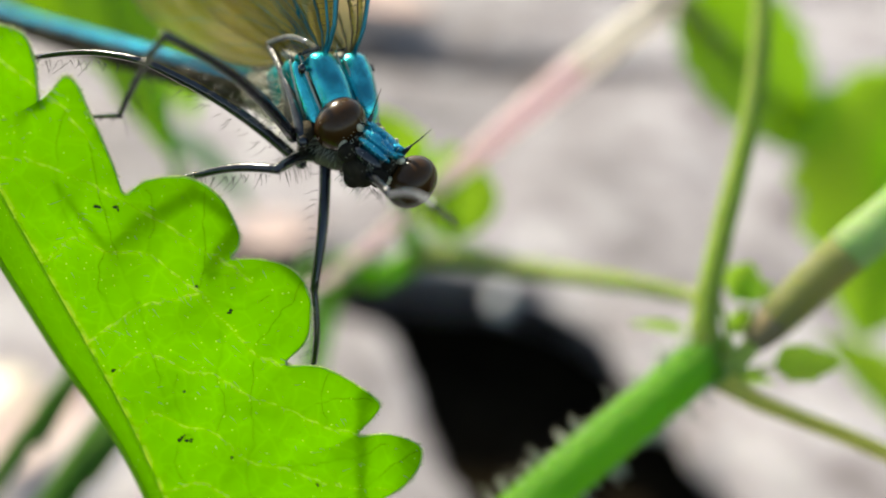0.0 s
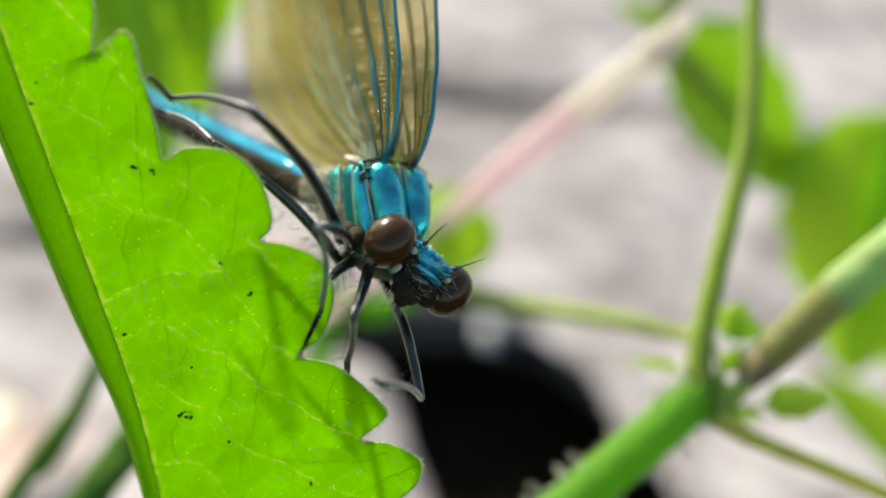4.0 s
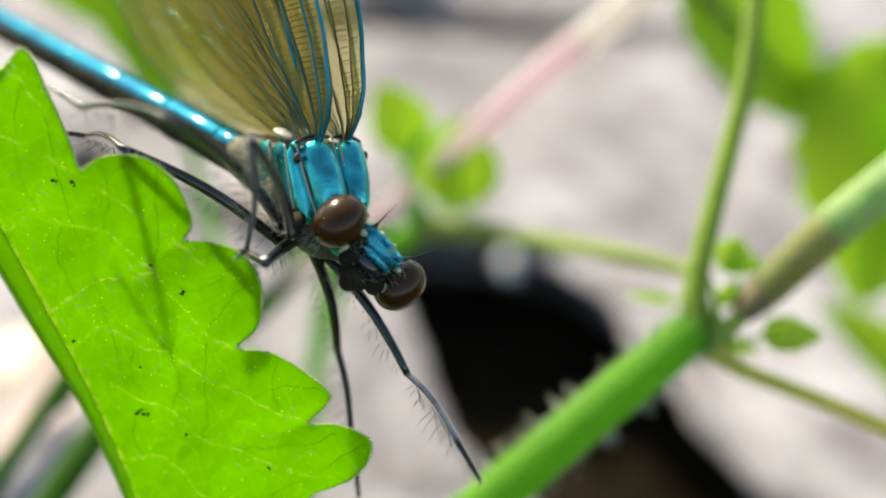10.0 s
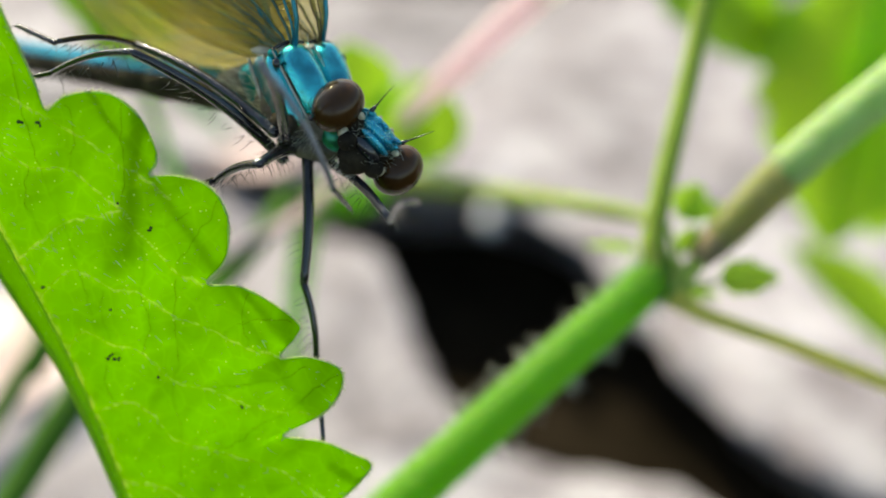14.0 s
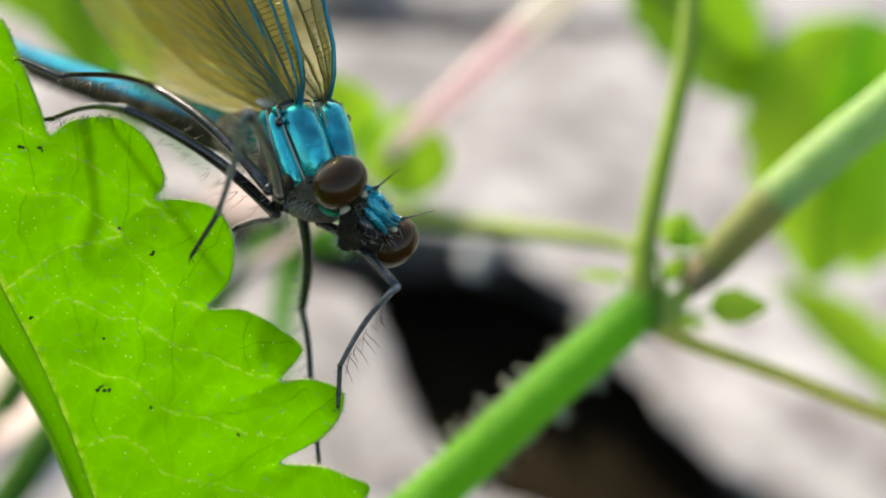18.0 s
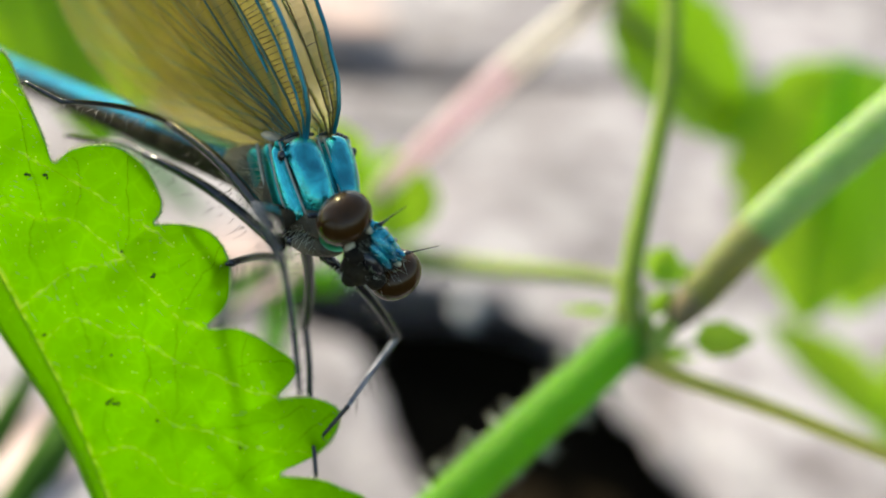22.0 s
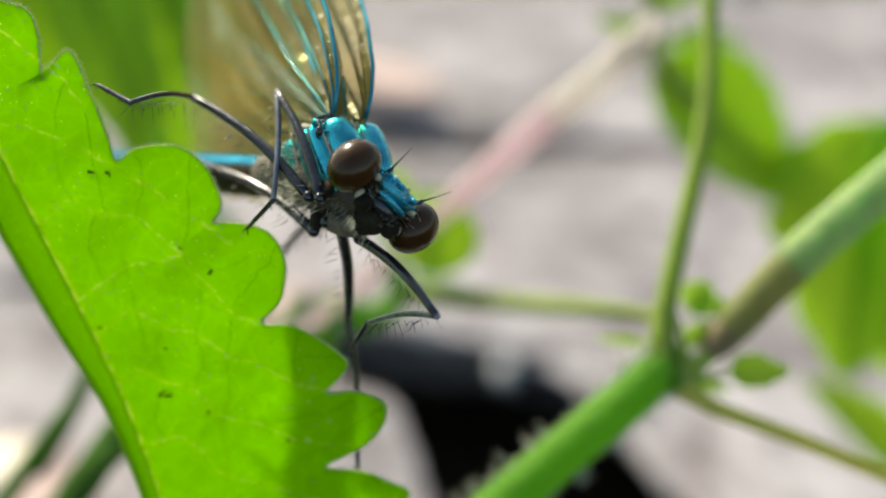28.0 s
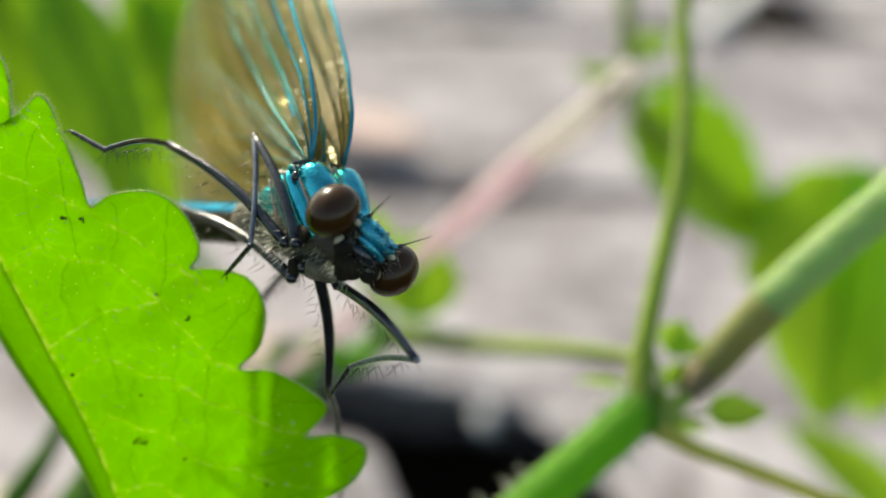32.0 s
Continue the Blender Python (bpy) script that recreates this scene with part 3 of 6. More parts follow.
def build_creeper():
    """The blurred creeping stem with paired round leaves and a long runner."""
    o = (-4.81, 4.65, -86)
    root = plant_root("creeper", "slender green creeper with round leaves and a runner", o)
    stem = [to_soil(-34, 118), (-13.93, -1.66, -96), (-8.24, 2.62, -90), (-4.81, 4.55, -86), (-5.66, 7.13, -85), (-5.8, 10.54, -84), (-4.15, 12.88, -83)]
    part("stem", Geo().tube(rel(smooth_path(stem, 40), o), fade((1.3, 1.2, 1.15, 1.1, 0.8, 0.6, 0.4), 40), 12), M_STEM, root)
    run = [(-4.81, 4.65, -86), (-1.2, 4.45, -84), (5.38, 3.2, -78), (10.66, 2.04, -70), (13.97, 1.14, -66), (14.42, 0.41, -62)]
    part("runner", Geo().tube(rel(smooth_path(run, 40), o), fade((1.2, 1.0, 0.8, 0.65, 0.5, 0.45), 40), 12), M_RUNNER, root, "pale olive runner")
    build_leaf_part("round_leaf", (-1.5, 5.9, -83), (-1.85, 13.7, -82), (0.1, 0.3, 1), 8.0, 7.6, M_LEAF_BACK, root, o, tipness=0.2, n=15)
    build_leaf_part("round_leaf", (-5.8, 10.44, -84), (-8.1, 16.83, -83), (0.3, 0.4, 1), 7.0, 6.2, M_LEAF_BACK, root, o, tipness=0.3, n=15)
    build_leaf_part("sky_sheen_leaf", (-3.57, 6.16, -87), (2.52, 6.73, -92), (0.0, 1, 0.35), 6.5, 5.0, M_LEAF_SKY_SHEEN, root, o, "pale green leaf with sky reflection in its colour", n=15)


def build_pink_stalk():
    o = (-0.19, 11.94, -80)
    root = plant_root("pink_stalk", "leaning pale pink plant stalk", o, "stalk")
    path = [to_soil(-60, 100), (-26, -11, -88), (-11, 3.2, -85.5), (0.75, 13.4, -81), (6.4, 18.4, -79), (10.2, 21.2, -77), (13.4, 23.6, -75), (16.2, 26.6, -74)]
    pts = rel(smooth_path(path, 60), o)
    rad = fade((0.3, 0.35, 0.5, 1.1, 1.3, 1.3, 1.2, 0.8), 60)
    for name, a, b, mat in (("lower_stalk", 0, 38, M_PINK), ("upper_stalk", 37, 60, M_PINK_SUNLIT)):
        part(name, Geo().tube(pts[a:b], rad[a:b], 14), mat, root)
    part("joint", Geo().ball(pts[52], (1.5, 1.4, 1.3)), M_PINK_SUNLIT, root)


def build_leaf_spray():
    """Broad toothed leaves on a tall stem to the right, and its upper leaves."""
    o = (48.92, 12.67, -106)
    root = plant_root("leafy_plant", "tall green plant with broad sunlit leaves", o)
    stem = [to_soil(100, 120), (60.5, -6, -110), (53.5, 8, -108), (42, 17.5, -104), (30, 26, -102), (21.7, 31, -97), (20.2, 35.5, -95), (19.8, 45, -94), (19.3, 62.4, -92)]
    part("stem", Geo().tube(rel(smooth_path(stem, 64), o), fade((1.3, 1.2, 1.1, 0.9, 0.8, 0.95, 1.0, 0.9, 0.8), 64), 12), M_RUNNER, root)
    leaves = (((21.4, 33.2, -99), (37.4, 18.2, -100), 22, 16.5, (-0.1, 0.45, 1)), ((46.5, 27, -100), (38.4, -1.5, -94), 29, 23, (-0.2, 0.45, 1)), ((53.5, 25, -104), (48, 1, -101), 26, 22, (0.2, 0.5, 1)),
              ((58, 21, -106), (40.4, 24.8, -103), 18, 10, (-0.1, 0.7, 1)), ((52.8, -12.6, -107), (39.4, -0.2, -104), 18, 9, (0, 0.6, 0.8)), ((60, -3, -109), (52.5, -15, -107), 15, 9, (0.1, 0.7, 0.8)),
              ((20.2, 33.0, -95), (14.0, 37.2, -96), 7, 3.2, (-0.2, 0.5, 1)), ((20.9, 36.8, -95), (25.7, 41.0, -95.5), 6, 3.8, (0.2, 0.5, 1)), ((21.5, 33.2, -95), (30.9, 35.2, -95.5), 9.2, 3.4, (0.1, 0.7, 0.8)))
    for k, (base, tip, ln, w, fc) in enumerate(leaves):
        build_leaf_part("broad_leaf", base, tip, fc, ln, w, M_LEAF_HANG if k == 0 else M_LEAF_BACK, root, o, tipness=0.8, n=21, teeth=7)


def build_left_spray():
    """The green leaves that hang behind the insect, on a stem out of view."""
    o = (-37.89, 33.55, -88)
    root = plant_root("hanging_leaves", "broad green leaves hanging from a bent stem", o)
    stem = [to_soil(-75, 60), (-58.03, 7.55, -90), (-53.74, 34.31, -90), (-44.68, 45.58, -89), (-32.66, 48.21, -88), (-23.76, 45.07, -88)]
    part("stem", Geo().tube(rel(smooth_path(stem, 50), o), fade((1.5, 1.3, 1.1, 0.9, 0.7, 0.5), 50), 12), M_STEM, root)
    for base, tip, ln, w, fc in (((-39.08, 39.44, -86), (-26.29, 14.44, -82), 29, 10, (0.2, 0.3, 1)), ((-48.39, 42.88, -90), (-37.69, 25.75, -90), 22, 15, (0.1, 0.4, 1)),
                                 ((-33.35, 52.59, -96), (-26.46, 34.45, -98), 22, 15, (0.2, 0.4, 1)), ((-50.56, 44.92, -92), (-55.49, 27.41, -92), 18, 13, (0, 0.4, 1))):
        build_leaf_part("broad_leaf", base, tip, fc, ln, w, M_LEAF_HANG, root, o, tipness=0.8, n=21, teeth=8)
    build_leaf_part("broad_leaf", (-32.47, 42.4, -93), (-27.3, 20.6, -93), (0.2, 0.4, 1), 25, 10, M_LEAF_HANG, root, o, tipness=0.8, n=21, teeth=8)
    part("leaf_stalk", Geo().tube(rel(smooth_path([(-26.29, 14.68, -82), (-25.27, 9.26, -86), to_soil(-30, 110)], 24), o), fade((0.4, 0.5, 0.7), 24), 10), M_STEM, root)
    build_leaf_part("sky_sheen_leaf", (-30.49, 16.62, -96), (-18.08, 8.98, -100), (0.1, 1, 0.45), 12, 8, M_LEAF_SKY_SHEEN, root, o, "pale green leaf with sky reflection in its colour", n=15)


def build_grass(base, pts, r, label):
    o = pts[0]
    root = plant_root("grass_stalk", label, o, "stalk")
    tagged(root, group="stalks at the foot of the leaf")
    path = [to_soil(*base)] + list(pts)
    part("stalk", Geo().tube(rel(smooth_path(path, 30), o), fade((r * 1.2, r, r * 0.9, r * 0.7), 30), 10, 0.6), M_GRASS, root)


build_forked_stem()
build_creeper()
build_pink_stalk()
build_leaf_spray()
build_left_spray()
build_grass((-122, -22), [(-37.9, -17.75, -77), (-32.78, -10.79, -77), (-29.37, -4.18, -76), (-27.54, 1.04, -76)], 1.0, "blurred dark green grass stalk")
build_grass((-118, -12), [(-30.68, -16.85, -72), (-26.99, -12.43, -71), (-23.36, -8.09, -70), (-17.32, -2.81, -80), (-13.82, 4.24, -88)], 1.4, "broad green stalk behind the leaf")


# ---- the leaf the insect sits on ----
LEAF_AT = (-10.16, -2.52, -40.78)


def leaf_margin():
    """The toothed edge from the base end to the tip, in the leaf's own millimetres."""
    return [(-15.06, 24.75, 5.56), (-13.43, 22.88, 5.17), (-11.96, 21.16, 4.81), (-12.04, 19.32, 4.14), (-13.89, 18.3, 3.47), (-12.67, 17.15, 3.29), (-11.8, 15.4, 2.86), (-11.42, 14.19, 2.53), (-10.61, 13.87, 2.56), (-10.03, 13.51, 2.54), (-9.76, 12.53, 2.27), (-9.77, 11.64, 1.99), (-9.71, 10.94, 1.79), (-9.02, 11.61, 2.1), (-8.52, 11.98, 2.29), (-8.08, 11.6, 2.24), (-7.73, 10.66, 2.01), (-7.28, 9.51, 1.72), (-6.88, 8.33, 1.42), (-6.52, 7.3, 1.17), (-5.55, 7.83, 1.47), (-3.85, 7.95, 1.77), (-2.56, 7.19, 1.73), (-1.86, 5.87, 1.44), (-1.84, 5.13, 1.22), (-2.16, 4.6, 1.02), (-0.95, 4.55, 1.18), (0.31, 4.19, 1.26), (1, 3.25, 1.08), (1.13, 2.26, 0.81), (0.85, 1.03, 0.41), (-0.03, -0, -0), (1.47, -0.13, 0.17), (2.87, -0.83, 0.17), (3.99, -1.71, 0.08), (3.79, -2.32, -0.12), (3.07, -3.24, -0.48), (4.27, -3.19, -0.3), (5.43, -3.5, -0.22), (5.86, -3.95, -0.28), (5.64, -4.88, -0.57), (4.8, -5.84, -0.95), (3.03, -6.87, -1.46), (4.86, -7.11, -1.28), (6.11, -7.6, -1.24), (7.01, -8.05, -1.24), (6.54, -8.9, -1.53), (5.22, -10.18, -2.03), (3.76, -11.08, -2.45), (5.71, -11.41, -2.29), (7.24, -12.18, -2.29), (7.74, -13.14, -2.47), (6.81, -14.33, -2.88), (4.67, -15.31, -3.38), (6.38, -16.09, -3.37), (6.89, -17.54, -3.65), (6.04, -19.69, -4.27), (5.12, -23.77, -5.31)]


def build_leaf():
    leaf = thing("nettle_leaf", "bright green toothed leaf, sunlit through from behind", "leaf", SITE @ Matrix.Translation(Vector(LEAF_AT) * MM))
    N = 600
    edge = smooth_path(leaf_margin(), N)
    spine = smooth_path([(-18.74, 24.05, 4.63), (-16.71, 19.06, 3.26), (-13.28, 10.56, 1.13), (-9.21, 1.81, -0.77), (-6.81, -3.54, -1.87), (-4.93, -9.18, -3.06), (-2.84, -15.71, -4.37), (0.2, -20.99, -5.24), (4.84, -23.79, -5.35)], N)
    back = smooth_path([(-21.6, 25.0, 1.4), (-19.8, 19.35, 0.1), (-15.9, 9.9, -2.0), (-11.1, 0.75, -3.4), (-7.95, -4.35, -3.7), (-5.9, -9.7, -4.6), (-3.85, -16.3, -5.9), (-0.9, -22.0, -6.8), (4.6, -24.9, -6.9)], N)
    rng = random.Random(3)

    def swell(p, j):
        return 0.22 * math.sin(math.pi * j) * (0.5 + noise.noise(Vector(p) * 0.35)) + 0.035 * noise.noise(Vector(p) * 1.6)

    lens = np.cumsum([0] + [(b - a).length for a, b in zip(edge, edge[1:])])
    lens = np.interp(lens / lens[-1], (0, 0.103, 0.205, 0.264, 0.355, 0.447, 1), (0, 0.12, 0.24, 0.305, 0.37, 0.447, 1))
    rows, K = [], 130
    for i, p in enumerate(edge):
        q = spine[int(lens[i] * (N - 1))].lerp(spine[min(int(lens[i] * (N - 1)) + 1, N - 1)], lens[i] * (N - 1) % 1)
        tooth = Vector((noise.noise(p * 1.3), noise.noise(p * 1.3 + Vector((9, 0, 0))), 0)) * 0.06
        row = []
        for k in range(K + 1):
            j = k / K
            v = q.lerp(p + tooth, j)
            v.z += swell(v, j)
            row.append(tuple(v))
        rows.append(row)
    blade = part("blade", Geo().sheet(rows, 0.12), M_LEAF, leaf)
    fold = [[tuple(a.lerp(b, k / 8) + Vector((0, 0, 0.2 * math.sin(k / 8 * 3.1)))) for k in range(9)] for a, b in zip(back[::6], spine[::6])]
    part("folded_half", Geo().sheet(fold, 0.12), M_LEAF, leaf, "folded back half of the blade")
    part("rim", Geo().tube(back[::6], fade((0.26, 0.22, 0.2), 100), 8), M_LEAF_EDGE, leaf, "thick yellowish edge of the folded half")
    part("midrib", Geo().tube([p + Vector((0, 0, 0.05)) for p in spine[::8]], fade((0.24, 0.19, 0.13), 75), 12, 0.6), M_LEAF_RIB, leaf, "pale green midrib")
    rim = [edge[i].lerp(edge[i + 1], 0.5) for i in range(0, N - 1)]
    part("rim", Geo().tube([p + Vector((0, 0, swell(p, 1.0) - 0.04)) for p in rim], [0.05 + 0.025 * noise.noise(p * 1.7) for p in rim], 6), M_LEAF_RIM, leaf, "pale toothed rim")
    vein_hairs = Geo()

    def on_face(p):
        return Vector((p.x, p.y, p.z + 0.11 + 0.035 * noise.noise(Vector(p) * 1.6)))

    # side veins zigzag from the midrib out to the notches; fainter ones cross between them
    side = (
        [(-12.54, 8.97, 0.77), (-10.51, 8.74, 1), (-9.31, 8.31, 1.05), (-7.74, 7.6, 1.08), (-6.23, 6.8, 1.06), (-4.85, 6.02, 1.04), (-3.46, 5.06, 0.96), (-2.4, 4.44, 0.93), (-1.29, 3.59, 0.85)],
        [(-10.44, 4.26, -0.27), (-8.68, 5.62, 0.36), (-7.63, 4.91, 0.31), (-5.77, 4.82, 0.55), (-4.57, 3.87, 0.45), (-3.49, 3.03, 0.36), (-1.95, 1.14, 0.05), (-1.16, 0.31, -0.08), (-0.18, -0.05, -0.04)],
        [(-8.8, 0.93, -0.95), (-7.38, 1.81, -0.52), (-6.2, 2.57, -0.15), (-4.93, 2.84, 0.1), (-3.49, 3.03, 0.36)],
        [(-7.96, -0.83, -1.31), (-6.51, 0.32, -0.81), (-5.59, 0.38, -0.67), (-4.21, -0.36, -0.68), (-3.07, -0.55, -0.58), (-1.52, -1.57, -0.64), (0.23, -2.12, -0.56), (1.7, -2.86, -0.56), (3, -3.19, -0.47)],
        [(-6.91, -3.28, -1.82), (-5.96, -2.3, -1.44), (-4.64, -2.85, -1.41), (-3.31, -3.21, -1.33), (-2.02, -4.36, -1.46), (-0.21, -4.84, -1.35), (1.81, -5.58, -1.28), (4.6, -5.82, -0.97)],
        [(-5.87, -6.19, -2.43), (-4.34, -5.61, -2.09), (-3.19, -6.06, -2.06), (-1.88, -7.35, -2.22), (0.38, -7.9, -2.07), (2.95, -8.63, -1.93), (5.23, -10.05, -2)],
        [(-14.63, 12.8, 1.6), (-11.8, 12.91, 2.07), (-10, 11.77, 2), (-8.68, 10.65, 1.85), (-7.64, 9.3, 1.6)],
        [(-4.82, -9.46, -3.11), (-2.42, -9.93, -2.93), (0.16, -11.51, -3.01), (3.63, -11.08, -2.47)],
    )
    cross = (
        [(-7.76, 9.31, 1.58), (-7.68, 7.96, 1.19), (-7.31, 5.89, 0.64), (-6.95, 4.19, 0.2), (-6.23, 2.3, -0.23), (-5.98, 1.12, -0.52), (-5.68, -0.43, -0.9), (-5.48, -1.52, -1.17)],
        [(-3.04, 7.53, 1.76), (-3.27, 5.91, 1.24), (-3.22, 4.68, 0.88), (-3.66, 3.12, 0.37)],
        [(-1.38, 0.16, -0.15), (-1.6, -1.39, -0.61), (-1.58, -3.39, -1.14), (-1.92, -5.02, -1.62), (-1.65, -7.12, -2.13), (-1.98, -9.36, -2.74)],
        [(0.83, 3.61, 1.16), (0.4, 2.78, 0.86), (-0.49, 1.83, 0.45), (-1.25, 0.78, 0.04)],
        [(3.77, -1.62, 0.08), (2.53, -1.54, -0.08), (1.26, -1.81, -0.33), (0.59, -2.37, -0.58)],
        [(5.67, -3.95, -0.31), (4.65, -4.6, -0.63), (3.47, -5.59, -1.06), (2.29, -6.23, -1.39), (0.88, -7.26, -1.84), (-0.42, -7.93, -2.18)],
        [(-5.59, 7.47, 1.36), (-5.27, 6.44, 1.1), (-5.77, 4.82, 0.55)],
        [(-4.77, -0.42, -0.77), (-5.03, -1.69, -1.15), (-4.62, -2.85, -1.4), (-5.18, -4.56, -1.93), (-4.62, -5.75, -2.16)],
        [(-2.88, 1.82, 0.11), (-2.74, 0.6, -0.22), (-3.07, -0.55, -0.58), (-2.78, -1.92, -0.91), (-3.31, -3.21, -1.33)],
        [(-8.68, 10.65, 1.85), (-9.11, 9.56, 1.46), (-9.31, 8.31, 1.05), (-9.15, 6.84, 0.65), (-8.68, 5.62, 0.36)],
        [(-7.63, 4.91, 0.31), (-7.94, 3.52, -0.13), (-7.38, 1.81, -0.52)], [(-0.64, 3.02, 0.77), (-1.43, 2.55, 0.52), (-2.38, 2.55, 0.39)], [(4.18, -3.58, -0.41), (3.15, -4.17, -0.72), (1.87, -4.4, -0.95), (-0.21, -4.84, -1.35)],
        [(1.85, -0.35, 0.16), (1.54, -1.35, -0.16), (1.7, -2.86, -0.56)],
    )
    trace = []
    for n, line in enumerate(side + cross):
        main = n < len(side)
        pts = [on_face(p + Vector((noise.noise(p * 2.1), noise.noise(p * 2.1 + Vector((7, 0, 0))), 0)) * 0.14) for p in smooth_path(line, 44)]
        for p in pts[1:-1]:
            if main and rng.random() < 0.5:
                vein_hairs.tube([p, p + Vector((rng.uniform(-.05, .34), rng.uniform(-.3, .05), rng.uniform(.03, .12)))], (0.018, 0.007), 4)
        trace += [(p.x, p.y, 1.0 if main else 0.0) for p in smooth_path(pts, 130)]
        w = 0.55 if main else 0.3
        part("side_vein" if main else "cross_vein", Geo().tube(pts, fade((0.04 * w, 0.032 * w, 0.022 * w), 44), 6), M_LEAF_VEIN if main else M_LEAF_FINE, leaf)
    # how near each point of the blade lies to a vein
    xy = np.array([v[:2] for r in rows for v in r], dtype=np.float32)
    tr = np.array(trace, dtype=np.float32)
    rib = np.array([p[:2] for p in spine], dtype=np.float32)
    for name, own in (("vein", tr[tr[:, 2] > 0.5]), ("cross", tr[tr[:, 2] < 0.5])):
        near = np.zeros(len(xy), dtype=np.float32)
        for a in range(0, len(xy), 4000):
            q = xy[a:a + 4000]
            d2 = (q[:, :1] - own[None, :, 0]) ** 2 + (q[:, 1:] - own[None, :, 1]) ** 2
            near[a:a + 4000] = np.exp(-d2.min(axis=1) / (0.0018 if name == "vein" else 0.004))
            if name == "vein":
                d2 = (q[:, :1] - rib[None, :, 0]) ** 2 + (q[:, 1:] - rib[None, :, 1]) ** 2
                near[a:a + 4000] = np.maximum(near[a:a + 4000], 0.8 * np.exp(-d2.min(axis=1) / 0.03))
        att = blade.data.attributes.new(name, "FLOAT", "POINT")
        att.data.foreach_set("value", np.concatenate([near, near]))
    part("vein_hairs", vein_hairs, M_LEAF_HAIR, leaf, "fine white hairs along the veins", "stuff")
    # pale bristles on the face and along the edge, dark flecks
    g = Geo()
    for i in range(0, N - 1):
        p, d = edge[i], (edge[i + 1] - edge[i])
        if d.length < 1e-4:
            continue
        out = Vector((-d.y, d.x, 0)).normalized()
        for _ in range(2):
            s = p + d * rng.random()
            g.tube([s, s + out * rng.uniform(0.06, 0.22) + d.normalized() * rng.uniform(0, 0.2) + Vector((0, 0, rng.uniform(-.05, .1)))], (0.02, 0.007), 4)
    part("edge_hairs", g, M_LEAF_HAIR, leaf, "fine white hairs", "stuff")
    g, fl = Geo(), Geo()
    for i in range(1500):
        e = rng.randrange(10, N - 10)
        k = rng.randrange(1, K)
        r0 = 0
        u, w = rng.random(), rng.random()
        p = Vector(rows_at(edge, spine, lens, e, (k + w) / K, swell))
        lay = Vector((rng.uniform(0.1, 0.4), rng.uniform(-0.35, 0.1), rng.uniform(0.02, 0.15)))
        if i % 70 == 0:
            for _ in range(rng.choice((1, 1, 2, 4))):
                fl.ball(p + Vector((rng.uniform(-.25, .25), rng.uniform(-.2, .2), 0.03)), (rng.uniform(.05, .13), rng.uniform(.04, .09), 0.03), 7, 4)
        elif i % 6 == 0:
            g.tube([p, p + lay * rng.uniform(0.5, 1.6)], (0.026, 0.01), 4)
        else:
            g.tube([p, p + lay * rng.uniform(0.15, 0.45)], (0.014, 0.007), 3)
    part("bristles", g, M_LEAF_HAIR, leaf, "tiny pale bristles", "stuff")
    part("flecks", fl, M_SPECK, leaf, "dark specks of dirt", "stuff")
    # stalk from the base end, out of view, down into the soil
    b = spine[0]
    foot = Vector(to_soil(-46, 20)) - Vector(LEAF_AT)
    part("leaf_stalk", Geo().tube(smooth_path([b + (spine[8] - b), b, b + Vector((-6, 2, 1)), b + Vector((-16, -12, 2)), foot], 40), fade((0.5, 0.6, 0.7, 0.9, 1.2), 40), 12), M_STEM, leaf)
    return leaf


def rows_at(edge, spine, lens, e, j, swell):
    p, q = edge[e], spine[int(lens[e] * (len(spine) - 1))]
    v = q.lerp(p, j)
    v.z += swell(v, j)
    return v


NETTLE_LEAF = build_leaf()


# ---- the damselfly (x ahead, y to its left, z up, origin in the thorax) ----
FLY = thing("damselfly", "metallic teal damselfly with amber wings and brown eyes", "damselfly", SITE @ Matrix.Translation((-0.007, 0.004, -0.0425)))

SECTIONS = ((3.0, -0.55, 0.75, 0.9), (2.6, -0.45, 0.85, 1.2), (2.0, -0.25, 1.2, 1.42), (1.3, 0.0, 1.75, 1.6), (0.5, 0.3, 2.35, 1.72), (-0.4, 0.25, 2.4, 1.7), (-1.6, 0.12, 2.1, 1.35), (-2.8, 0.08, 1.7, 1.08), (-4.0, 0.04, 1.3, 1.0), (-5.0, 0.0, 1.05, 1.0))


def thorax_at(x, a, off=0.0):
    """Point of the thorax shell: a = 0 at the back's middle, +90 degrees at the left flank."""
    xs = [s[0] for s in SECTIONS][::-1]
    cz, hz, hy = (float(np.interp(x, xs, [s[k] for s in SECTIONS][::-1])) for k in (1, 2, 3))
    sa, ca = math.sin(a), math.cos(a)
    p = 0.8
    if ca < 0:
        hz *= 0.66
    return Vector((x, (hy + off) * math.copysign(abs(sa) ** p, sa), cz + (hz + off) * math.copysign(abs(ca) ** p, ca)))


